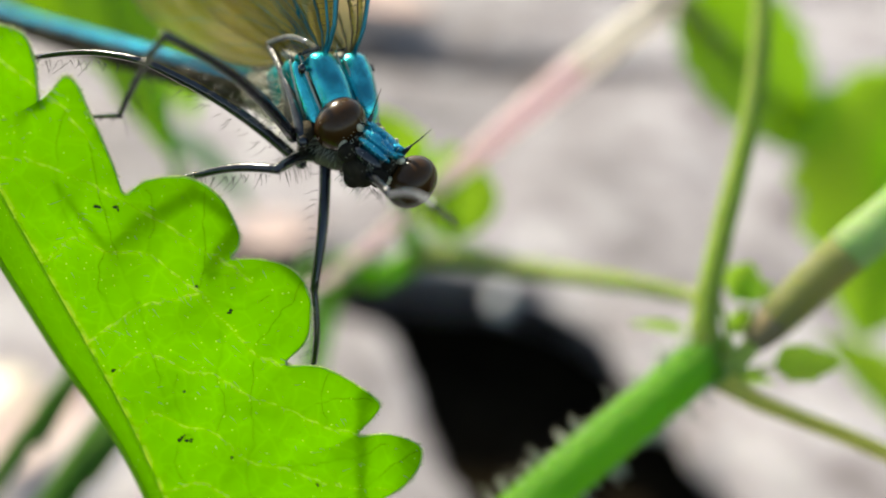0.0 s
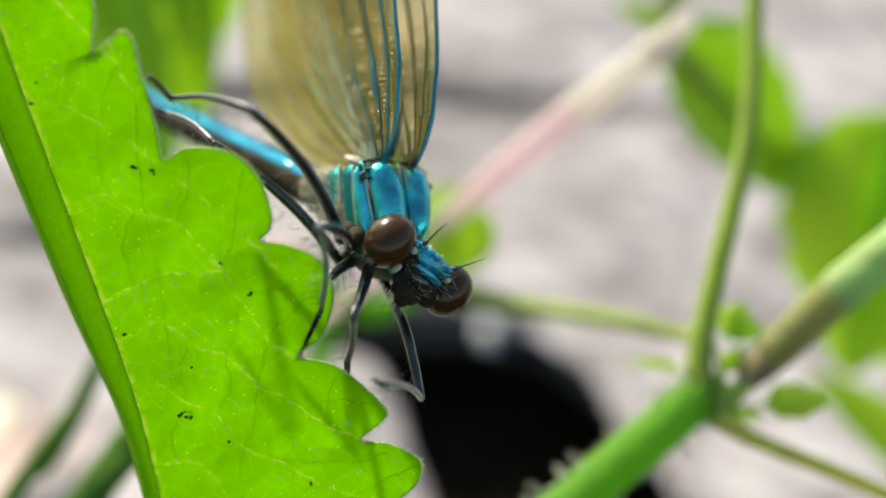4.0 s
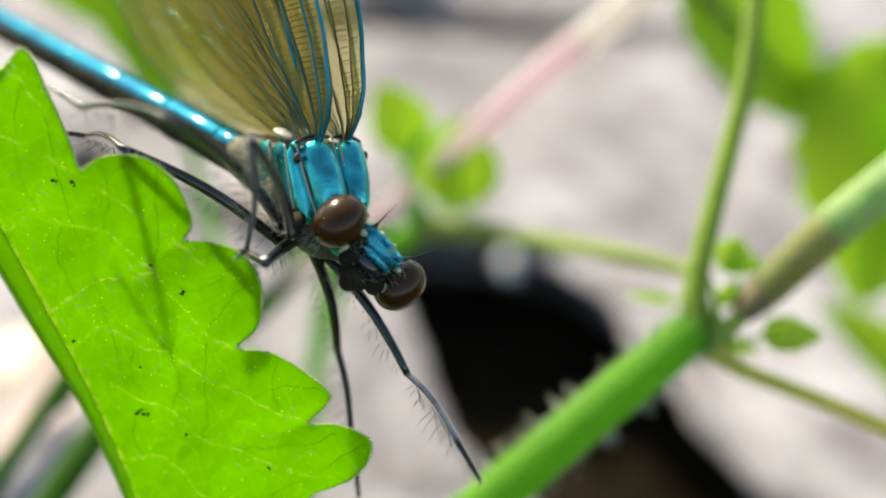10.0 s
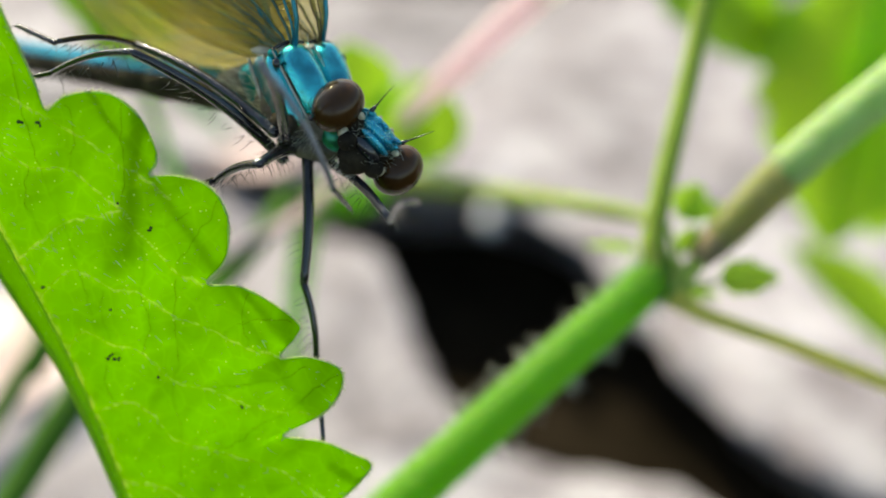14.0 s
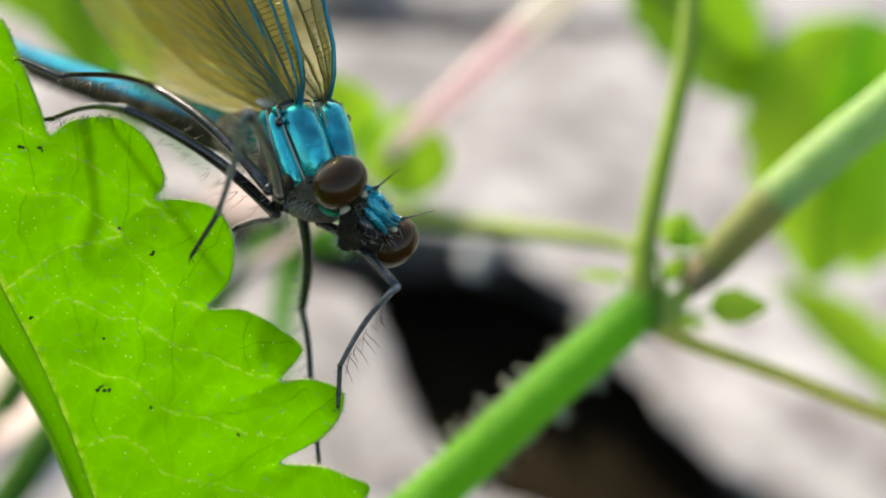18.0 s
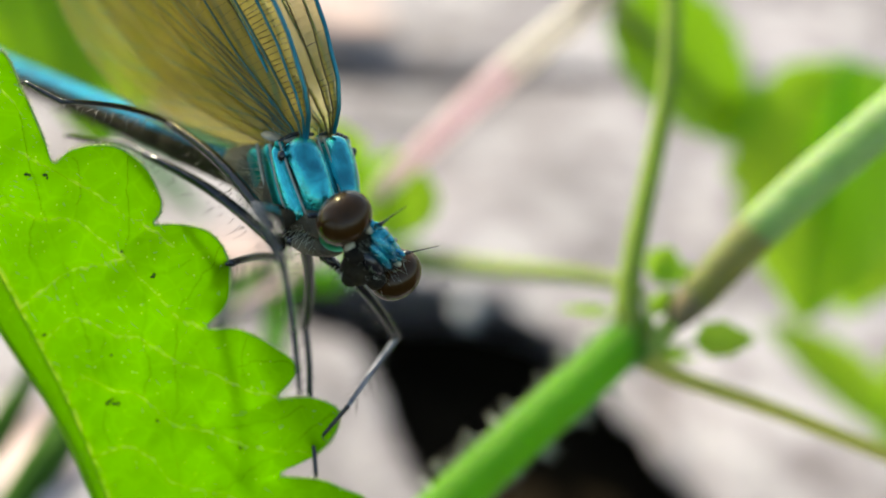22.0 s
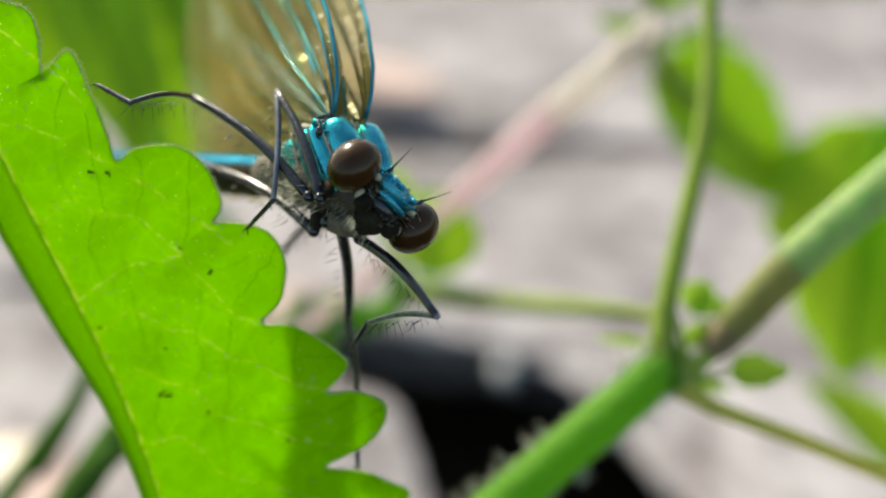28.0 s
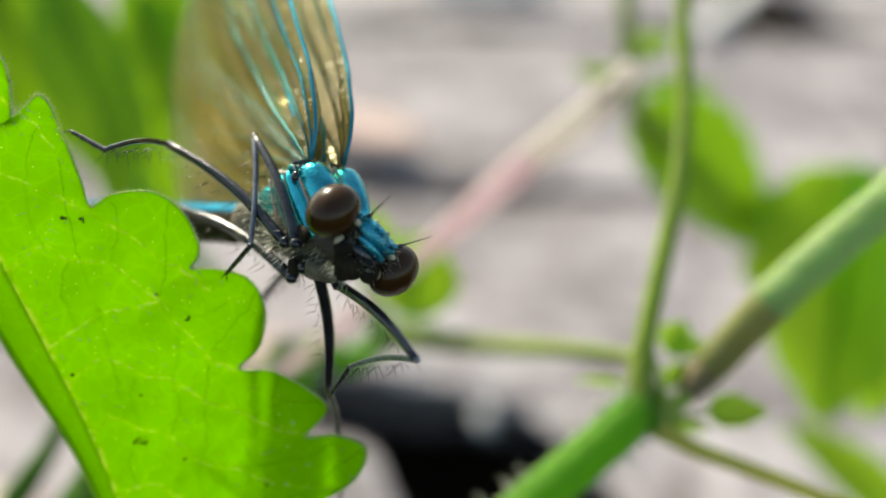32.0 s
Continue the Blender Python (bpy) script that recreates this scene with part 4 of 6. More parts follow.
def shell_plate(sgn, a, b, c, d, bulge=0.2, n=14):
    """A gently domed plate with rounded corners over four points of the left side; sgn -1 mirrors it."""
    a, b, c, d = (Vector((p[0], p[1] * sgn, p[2])) for p in (a, b, c, d))
    nrm = (b - a).cross(d - a).normalized()
    mid = (a + b + c + d) / 4
    if nrm.dot(mid - Vector((mid.x - 1.2, 0, -0.3))) < 0:
        nrm = -nrm
    rows = []
    for i in range(n + 1):
        row = []
        for k in range(n + 1):
            u, w = i / n * 2 - 1, k / n * 2 - 1
            u2, w2 = u * math.sqrt(1 - 0.28 * w * w * abs(w)), w * math.sqrt(1 - 0.28 * u * u * abs(u))
            u2, w2 = (u2 + 1) / 2, (w2 + 1) / 2
            p = a.lerp(b, w2).lerp(d.lerp(c, w2), u2)
            edge = max(abs(u), abs(w))
            h = bulge * (1 - 0.35 * u * u - 0.65 * w * w) - (0.25 * max(0.0, edge - 0.84) / 0.16)
            row.append(tuple(p + nrm * h))
        rows.append(row)
    return Geo().sheet(rows)


def hairs(geo, places, length, r=0.012, seed=1):
    rng = random.Random(seed)
    for p, out in places:
        tip = p + (out + Vector((rng.uniform(-.5, .5), rng.uniform(-.5, .5), rng.uniform(-.5, .5)))).normalized() * length * rng.uniform(0.5, 1.2)
        geo.tube([p, tip], (r, r * 0.35), 3)
    return geo


def build_thorax():
    rows = [[tuple(thorax_at(x, radians(-180 + 15 * k))) for k in range(25)] for x in np.linspace(3.1, -5.0, 30)]
    th = part("thorax", Geo().sheet(rows), M_DULL, FLY, "hairy grey-brown thorax flank")
    for sgn in (1, -1):
        part("back_plate", shell_plate(sgn, (0.5, 0.07, 3.02), (0.45, 1.85, 2.86), (2.4, 1.42, 0.25), (2.75, 0.07, 0.5), 0.72), M_TEAL, th, "shining teal back plate")
        part("side_plate", shell_plate(sgn, (0.32, 1.92, 2.7), (-0.15, 1.85, 2.5), (1.65, 1.62, -0.5), (2.2, 1.5, 0.1), 0.36), M_TEAL, th, "narrow shining teal side plate")
        part("side_plate", shell_plate(sgn, (-0.42, 1.8, 2.45), (-1.6, 1.45, 2.15), (0.3, 1.4, -0.85), (1.4, 1.56, -0.6), 0.22), M_TEAL_DARK, th, "dark teal side plate")
        part("side_plate", shell_plate(sgn, (-1.85, 1.4, 2.0), (-3.2, 1.1, 1.4), (-1.6, 1.15, -0.7), (0.1, 1.32, -0.85), 0.15), M_TEAL_DARK, th, "dark teal side plate")
        part("suture", Geo().tube(smooth_path([(-0.28, sgn * 1.88, 2.5), (0.5, sgn * 1.85, 1.1), (1.5, sgn * 1.62, -0.6)], 14), 0.06, 7), M_SUTURE, th, "pale seam")
        part("suture", Geo().tube(smooth_path([(-1.72, sgn * 1.48, 2.1), (-0.9, sgn * 1.55, 0.8), (0.2, sgn * 1.4, -0.85)], 14), 0.08, 7), M_SUTURE, th, "pale seam")
        part("suture", Geo().tube(smooth_path([(0.42, sgn * 1.93, 2.8), (1.4, sgn * 1.78, 1.5), (2.3, sgn * 1.5, 0.2)], 14), 0.045, 7), M_SUTURE, th, "pale seam")
        part("rim", Geo().tube(smooth_path([(2.78, sgn * 0.1, 0.42), (2.7, sgn * 0.8, 0.25), (2.4, sgn * 1.45, 0.15)], 10), 0.12, 7), M_BLACK, th, "black rim under the back plate")
        part("shoulder", Geo().ball((0.3, sgn * 1.82, 2.66), (0.26, 0.2, 0.2)), M_TEAL_DARK, th, "dark knob at the wing root")
        part("wing_root", Geo().ball((0.3, sgn * 0.85, 2.82), (0.5, 0.7, 0.18)), M_SUTURE, th, "pale wing hinge")
        part("wing_root", Geo().ball((-1.5, sgn * 0.8, 2.45), (0.7, 0.5, 0.2)), M_SUTURE, th, "pale wing hinge")
        part("rim", Geo().tube(smooth_path([(0.42, sgn * 0.15, 3.1), (0.3, sgn * 1.0, 3.12), (0.35, sgn * 1.9, 2.84)], 12), fade((0.07, 0.1, 0.08), 12), 7), M_BLACK, th, "black rim above the back plate")
        part("shoulder", Geo().ball((0.75, sgn * 1.98, 2.3), (0.2, 0.16, 0.24)), M_BLACK, th, "black shoulder knob")
        part("suture", Geo().tube(smooth_path([(0.7, sgn * 0.16, 3.05), (1.7, sgn * 0.2, 1.9), (2.66, sgn * 0.14, 0.62)], 14), 0.05, 7), M_SUTURE, th, "pale seam beside the keel")
    part("keel", Geo().tube([(2.78 - 0.23 * k, 0, 0.55 + 0.252 * k) for k in range(11)], 0.05, 7), M_TEAL_DARK, th, "thin middle keel")
    pro = Geo().ball((3.0, 0, -0.6), (0.7, 1.1, 0.8)).ball((3.25, 0.62, -0.12), (0.4, 0.5, 0.4)).ball((3.25, -0.62, -0.12), (0.4, 0.5, 0.4))
    part("collar", pro, M_GREEN, FLY, "greenish collar behind the head")
    part("neck", Geo().tube([(3.0, 0, -0.6), (4.2, 0, -0.58)], (0.5, 0.42), 12), M_DULL, FLY)
    chest = Geo().ball((1.2, 0, -1.55), (1.4, 1.1, 0.6)).ball((2.4, 0, -1.3), (0.7, 0.8, 0.55))
    part("chest", chest, M_DULL, FLY, "hairy underside of the thorax")
    rng = random.Random(8)
    spots = []
    for _ in range(420):
        a = radians(rng.choice((-1, 1)) * rng.uniform(95, 178))
        p = thorax_at(rng.uniform(-3.5, 2.6), a)
        spots.append((p, Vector((0, p.y, p.z)).normalized()))
    for _ in range(120):
        a = radians(rng.uniform(-70, 70))
        p = thorax_at(rng.uniform(-1, 0.6), a)
        spots.append((p, Vector((0.2, p.y * 0.4, 1)).normalized()))
    for _ in range(260):
        a = radians(rng.choice((-1, 1)) * rng.uniform(40, 130))
        p = thorax_at(rng.uniform(-4.2, -0.6), a)
        spots.append((p, Vector((-0.2, p.y, 0.3)).normalized()))
    part("body_hairs", hairs(Geo(), spots, 0.8, 0.014, 4), M_HAIR, FLY, "fine pale body hairs", "stuff")


def build_abdomen():
    """Ten ringed segments, metallic above and dull below."""
    d = Vector((-math.cos(radians(3.6)), 0, -math.sin(radians(3.6))))
    lens = (1.6, 4.4, 4.6, 4.6, 4.5, 4.3, 4.0, 2.6, 1.6, 1.1)
    p = Vector((-4.7, 0, 0.0))
    for i, ln in enumerate(lens):
        r0 = (1.05, 1.05, 1.0, 0.98, 0.96, 0.95, 0.95, 1.0, 1.0, 0.9)[i]
        prof = [(0.0, 0.93), (0.04, 0.965), (0.5, 0.955), (0.93, 0.985), (0.985, 0.965), (1.0, 0.91)]
        pts = [p + d * ln * s for s, _ in prof]
        g = Geo().tube(pts, [r0 * q for _, q in prof], 22, 1.0)
        seg = part("abdomen_segment", g, M_TEAL_TAIL, FLY)
        rows = []
        for s, q in prof:
            c = p + d * ln * s
            rows.append([(c.x, math.sin(radians(a)) * r0 * (q + 0.02), c.z - math.cos(radians(a)) * r0 * (q + 0.02)) for a in range(-116, 117, 8)])
        part("belly_plate", Geo().sheet(rows), M_BELLY, seg, "dull brown underside")
        p = p + d * ln
    part("tail_base", Geo().tube([(-2.3, 0, 0.45), (-3.2, 0, 0.25), (-4.2, 0, 0.1), (-5.0, 0, 0.0)], (1.3, 1.42, 1.22, 1.02), 22), M_DULL, FLY, "hairy grey-brown rear of the thorax")
    part("tail_tip", Geo().ball(p, (0.6, 0.5, 0.5)), M_TEAL_DARK, FLY)


FRONT = ((0, 0.35), (0.8, 1.35), (2, 2.1), (4, 2.6), (8, 2.95), (12, 3.0), (17, 2.5), (21, 1.6), (24, 0.7), (25.4, 0.0))
HIND = ((0, 0.5), (1.4, 2.8), (3, 4.6), (4.5, 6.0), (7.4, 8.1), (10, 9.2), (13, 9.8), (15.5, 9.6), (17.5, 8.9), (20, 7.4), (22.5, 5.0), (24.5, 2.2), (25.4, 0.1))
PLEATS = (0.0, 0.05, 0.10, 0.16, 0.23, 0.31, 0.40, 0.47, 0.54, 0.61, 0.68, 0.75, 0.82, 0.89, 0.95, 1.0)
LIFTS = (0.5, -1.0, 1.0, -1.0, 1.0, -1.0, 1.0, -0.7, 0.6, -0.5, 0.5, -0.4, 0.4, -0.3, 0.2, 0.0)


def wing_point(base, sgn, lean, s, w):
    """A point of a wing: s along its axis, w across from 0 (leading edge) to 1; pleated like a fan, most near the root."""
    fr, hi = (float(np.interp(s, [c[0] for c in q], [c[1] for c in q])) for q in (FRONT, HIND))
    fold = 0.3 * float(np.interp(w, PLEATS, LIFTS)) * math.exp(-s / 16) * min(1, 0.15 + s / 2.5)
    up = Vector((-math.cos(radians(base[3])), 0, math.sin(radians(base[3]))))
    p = Vector(base[:3]) + up * s + Vector((-up.z, 0, up.x)) * ((fr + hi) * w - fr)
    p.y += sgn * (0.12 + lean * s) + sgn * fold + 0.16 * noise.noise(p * 0.3)
    return p


def build_wing(base, sgn, lean, scale, name):
    ss = [25.4 * scale * (i / 52) ** 1.25 for i in range(53)]
    ww = sorted(set(PLEATS) | {round((a + b) / 2, 4) for a, b in zip(PLEATS, PLEATS[1:])} | {round(a + (b - a) * 0.25, 4) for a, b in zip(PLEATS, PLEATS[1:])} | {round(a + (b - a) * 0.75, 4) for a, b in zip(PLEATS, PLEATS[1:])})
    mem = part(name, Geo().sheet([[tuple(wing_point(base, sgn, lean, s, w)) for w in ww] for s in ss]), M_WING, FLY, "amber clear wing with teal veins")
    rng = random.Random(int(scale * 100) + (sgn > 0))
    # strong veins run up the pleats of the leading part, finer ones arc back to the hind edge
    runs = [(w, w, 24.9 * scale, w) for w in PLEATS[:7]]
    runs += [(1.0, w0, se, None) for w0, se in ((0.44, 23.8), (0.46, 22.6), (0.48, 21.4), (0.5, 20), (0.52, 18.4), (0.54, 16.5), (0.56, 14), (0.58, 11.5), (0.61, 9.5), (0.64, 7.5), (0.68, 5.6), (0.74, 4.0))]

    def on_vein(run, u):
        w, w0, se, flat = run
        s = 0.1 + (se - 0.1) * u
        if flat is not None:
            return s, w
        return s, w0 + (0.995 - w0) * u ** 1.7

    for k, run in enumerate(runs):
        pts = []
        for i in range(40):
            q = wing_point(base, sgn, lean, *on_vein(run, (i / 39) ** 1.15))
            q.y += sgn * 0.03
            pts.append(q)
        r = (0.105, 0.04, 0.065, 0.045, 0.065, 0.04, 0.06)[k] if k < 7 else (0.024, 0.03)[k % 2]
        teal = k in (0, 2, 4, 6) or (k > 6 and k % 2 == 1)
        part("long_vein", Geo().tube(pts, fade((r, r * 0.8, r * 0.5), 40), 6), (M_VEIN_TEAL if k < 3 else M_VEIN_DIM) if teal else M_VEIN, mem, "teal vein" if teal else "")
    part("hind_edge", Geo().tube([wing_point(base, sgn, lean, 25.4 * scale * i / 50, 1.0) for i in range(51)], 0.035, 5), M_VEIN, mem)
    # the ladder of cells along the leading edge and the fine net behind it
    g = Geo()
    for n, (a, c) in enumerate(zip(runs, runs[1:])):
        step = 0.26 if n < 4 else 0.42
        s = 0.9
        while s < min(a[2], c[2]) * 0.96:
            ua, uc = (s - 0.1) / (a[2] - 0.1), (s + rng.uniform(-.06, .1) - 0.1) / (c[2] - 0.1)
            p, q = wing_point(base, sgn, lean, *on_vein(a, ua)), wing_point(base, sgn, lean, *on_vein(c, min(uc, 1)))
            p.y += sgn * 0.02
            q.y += sgn * 0.02
            g.tube([p, q], 0.022 if n < 4 else 0.009, 3)
            s += step * rng.uniform(0.8, 1.2)
    part("vein_net", g, M_VEIN, mem, "fine brown vein net", "stuff")
    return mem


def build_wings():
    return (build_wing((0.5, 0.6, 2.75, 52), 1, 0.03, 1.0, "fore_wing"), build_wing((0.5, -0.6, 2.75, 52), -1, 0.045, 1.0, "fore_wing"),
            build_wing((-1.4, 0.4, 2.45, 38), 1, 0.008, 0.95, "hind_wing"), build_wing((-1.4, -0.4, 2.45, 38), -1, 0.02, 0.95, "hind_wing"))


def build_head():
    """The head turns on its own: x ahead of the face, y to the insect's left, z to its crown."""
    g = Geo().ball((-0.1, 0, 0.0), (0.85, 1.75, 0.95), 28, 18)
    head = part("head", g, M_MOUTH, FLY, "dark metallic head with two brown eyes")
    for sgn in (1, -1):
        part("eye", Geo().ball((0.0, sgn * 2.0, 0.08), (1.12, 1.02, 1.24), 40, 28), M_EYE, head, "glossy brown compound eye")
        part("antenna", Geo().tube([(0.55, sgn * 0.95, 0.75), (0.75, sgn * 1.02, 1.0), (0.85, sgn * 1.06, 1.15)], (0.13, 0.10, 0.05), 8).tube(
            [(0.82, sgn * 1.05, 1.1), (1.15, sgn * 1.2, 1.6), (1.55, sgn * 1.35, 2.15)], (0.045, 0.03, 0.012), 6), M_BLACK, head, "thin black antenna")
        part("pale_spot", Geo().ball((0.55, sgn * 1.15, 0.42), (0.28, 0.2, 0.16), 12, 8), M_CREAM, head, "pale spot beside the antenna")
        part("jaw", Geo().ball((0.75, sgn * 0.85, -0.75), (0.42, 0.42, 0.45), 16, 10), M_MOUTH, head)
        part("jaw_base", Geo().ball((0.62, sgn * 1.22, -0.62), (0.22, 0.16, 0.26), 12, 8), M_CREAM, head, "cream jaw base")
        part("simple_eye", Geo().ball((0.35, sgn * 0.38, 1.0), (0.12, 0.12, 0.12), 10, 8), M_CREAM, head)
    crown = Geo().ball((0.15, 0, 0.62), (0.72, 1.12, 0.45), 24, 14).ball((0.68, 0, 0.42), (0.45, 0.98, 0.34), 22, 12)
    rng = random.Random(6)
    for _ in range(34):
        crown.ball((0.15 + rng.uniform(-0.3, 0.75), rng.uniform(-0.95, 0.95), 0.68 + rng.uniform(-.12, .22)), (0.2, 0.2, 0.13), 10, 6)
    part("brow", crown, M_TEAL_FACE, head, "rough metallic teal brow")
    part("nose", Geo().ball((0.98, 0, 0.02), (0.30, 0.86, 0.20), 22, 12), M_TEAL_FACE, head, "shining teal bar across the face")
    part("lip", Geo().ball((0.88, 0, -0.42), (0.36, 0.78, 0.32), 20, 12), M_BLACK, head, "black upper lip")
    part("mouth", Geo().ball((0.42, 0, -1.05), (0.62, 0.78, 0.62), 20, 12).ball((0.5, 0, -1.5), (0.35, 0.4, 0.35), 12, 8), M_MOUTH, head, "hairy brown mouth parts")
    rng = random.Random(2)
    spots = [(Vector((0.9 + rng.uniform(-.3, .2), rng.uniform(-1.2, 1.2), rng.uniform(-1.0, 0.7))), Vector((1, 0, 0.1))) for _ in range(110)]
    spots += [(Vector((0.3 + rng.uniform(-.3, .3), rng.uniform(-.6, .6), -1.5)), Vector((0.2, 0, -1))) for _ in range(60)]
    part("face_hairs", hairs(Geo(), spots, 0.55, 0.010, 9), M_HAIR, head, "fine pale face hairs", "stuff")
    return head


def limb_piece(name, length, radii, mat, spine_len, spines, label="", foot=False, seed=0):
    """A leg piece along +z from its joint, with two rows of bristles on its underside."""
    n = 12
    pts = [(0, 0.05 * length * math.sin(math.pi * i / (n - 1)) * (0 if foot else 1), length * i / (n - 1)) for i in range(n)]
    g = Geo().tube(pts, fade(radii, n), 12)
    g.ball((0, 0, 0), (radii[0] * 1.12,) * 3, 12, 8)
    ob = part(name, g, mat, FLY, label)
    if spines:
        rng = random.Random(seed)
        h = Geo()
        for i in range(spines):
            for sd in (-1, 1):
                s = length * (0.1 + 0.88 * (i + rng.random()) / spines)
                r = float(np.interp(s, [0, length], [radii[0], radii[-1]]))
                a = radians(-90 + sd * rng.uniform(20, 55))
                b = Vector((math.cos(a) * r * 0.9, math.sin(a) * r * 0.9, s))
                tip = b + Vector((math.cos(a), math.sin(a), rng.uniform(0.2, 0.7))) * spine_len * rng.uniform(0.45, 1.25)
                h.tube([b, b.lerp(tip, 0.5) + Vector((0, 0, -0.04)), tip], (0.017, 0.012, 0.004), 4)
        part("bristles", h, M_SPINE, ob, "stiff black bristles", "stuff")
    if foot:
        c = Geo()
        for sd in (-1, 1):
            c.tube([(0, 0, length * 0.97), (sd * 0.09, -0.05, length + 0.12), (sd * 0.14, -0.22, length + 0.2)], (0.035, 0.028, 0.008), 5)
        part("claw", c, M_BLACK, ob)
        for k in (0.33, 0.66):
            part("foot_joint", Geo().ball((0, 0, length * k), (radii[0] * 1.05,) * 3, 8, 6), mat, ob)
    return ob


LEG_LENGTHS = {'A': (6.3, 4.9, 1.8), 'B': (6.5, 5.7, 2.4), 'C': (8.7, 5.6, 1.9), 'D': (8.0, 5.6, 1.6), 'E': (4.0, 4.0, 1.4), 'F': (6.0, 3.5, 3.9)}
LEG_HIPS = {'A': (1.78, 0.3, -2.12), 'B': (2.08, -2.54, -0.54), 'C': (1.13, -2.36, -0.57), 'D': (0.3, -1.1, -2.1), 'E': (0.83, -0.9, -1.61), 'F': (1.31, -0.54, -1.6)}


def build_leg(key, rf, rt, seed):
    lf, lt, ls = LEG_LENGTHS[key]
    hip = LEG_HIPS[key]
    part("hip", Geo().ball(hip, (0.24, 0.24, 0.28)).tube([Vector(hip), Vector(hip) * 0.75 + Vector((0, 0, 0.3))], (0.24, 0.42), 10), M_BELLY, FLY, "hairy leg base")
    return (limb_piece("thigh", lf, (rf, rf * 0.95, rf * 0.72), M_BLACK, 0.6, 12, "black bristly thigh", seed=seed),
            limb_piece("shin", lt, (rt, rt * 0.92, rt * 0.8), M_GREYLEG if key in "AB" else M_BLACK, 0.75, 11, "thin bristly shin", seed=seed + 1),
            limb_piece("foot", ls, (rt * 0.85, rt * 0.75, rt * 0.6), M_BLACK, 0.16, 5, "thin clawed foot", True, seed=seed + 2))


build_thorax()
build_abdomen()
WINGS = build_wings()
HEAD = build_head()
LEGS = {k: build_leg(k, *r) for k, r in dict(A=(0.24, 0.14, 1), B=(0.24, 0.14, 11), C=(0.26, 0.14, 21), D=(0.26, 0.15, 31), E=(0.28, 0.2, 41), F=(0.27, 0.17, 51)).items()}


# ---- what moves ----
def piece_pose(a, b):
    """The pose of a leg piece from joint a to joint b (the insect's millimetres); bristles point away from its back."""
    z = (b - a).normalized()
    y = Vector((0.25, 0.1, 1.0))
    y = (y - z * y.dot(z)).normalized()
    m = Matrix((y.cross(z), y, z)).transposed().to_4x4()
    m.translation = a * MM
    return m


def key_leg(key, rows):
    """rows: seconds, then the directions of thigh, shin and foot; eased between, with the pieces kept joined."""
    hip, ln = Vector(LEG_HIPS[key]), LEG_LENGTHS[key]
    times = [r[0] for r in rows]
    dense = sorted(set(times) | {round(0.25 * i, 2) for i in range(129)})
    out = ([], [], [])
    for t in dense:
        k = max(i for i, u in enumerate(times) if u <= t)
        j = min(k + 1, len(rows) - 1)
        w = 0 if j == k else (t - times[k]) / (times[j] - times[k])
        w = w * w * (3 - 2 * w)
        a = hip
        for i in range(3):
            d0, d1 = Vector(rows[k][1 + i]), Vector(rows[j][1 + i])
            d = d0.lerp(d1, w)
            if d.length < 0.2:
                d = d + d0.orthogonal() * 0.5
            b = a + d.normalized() * ln[i]
            out[i].append((t, piece_pose(a, b)))
            a = b
    for ob, r in zip(LEGS[key], out):
        walk(ob, r)


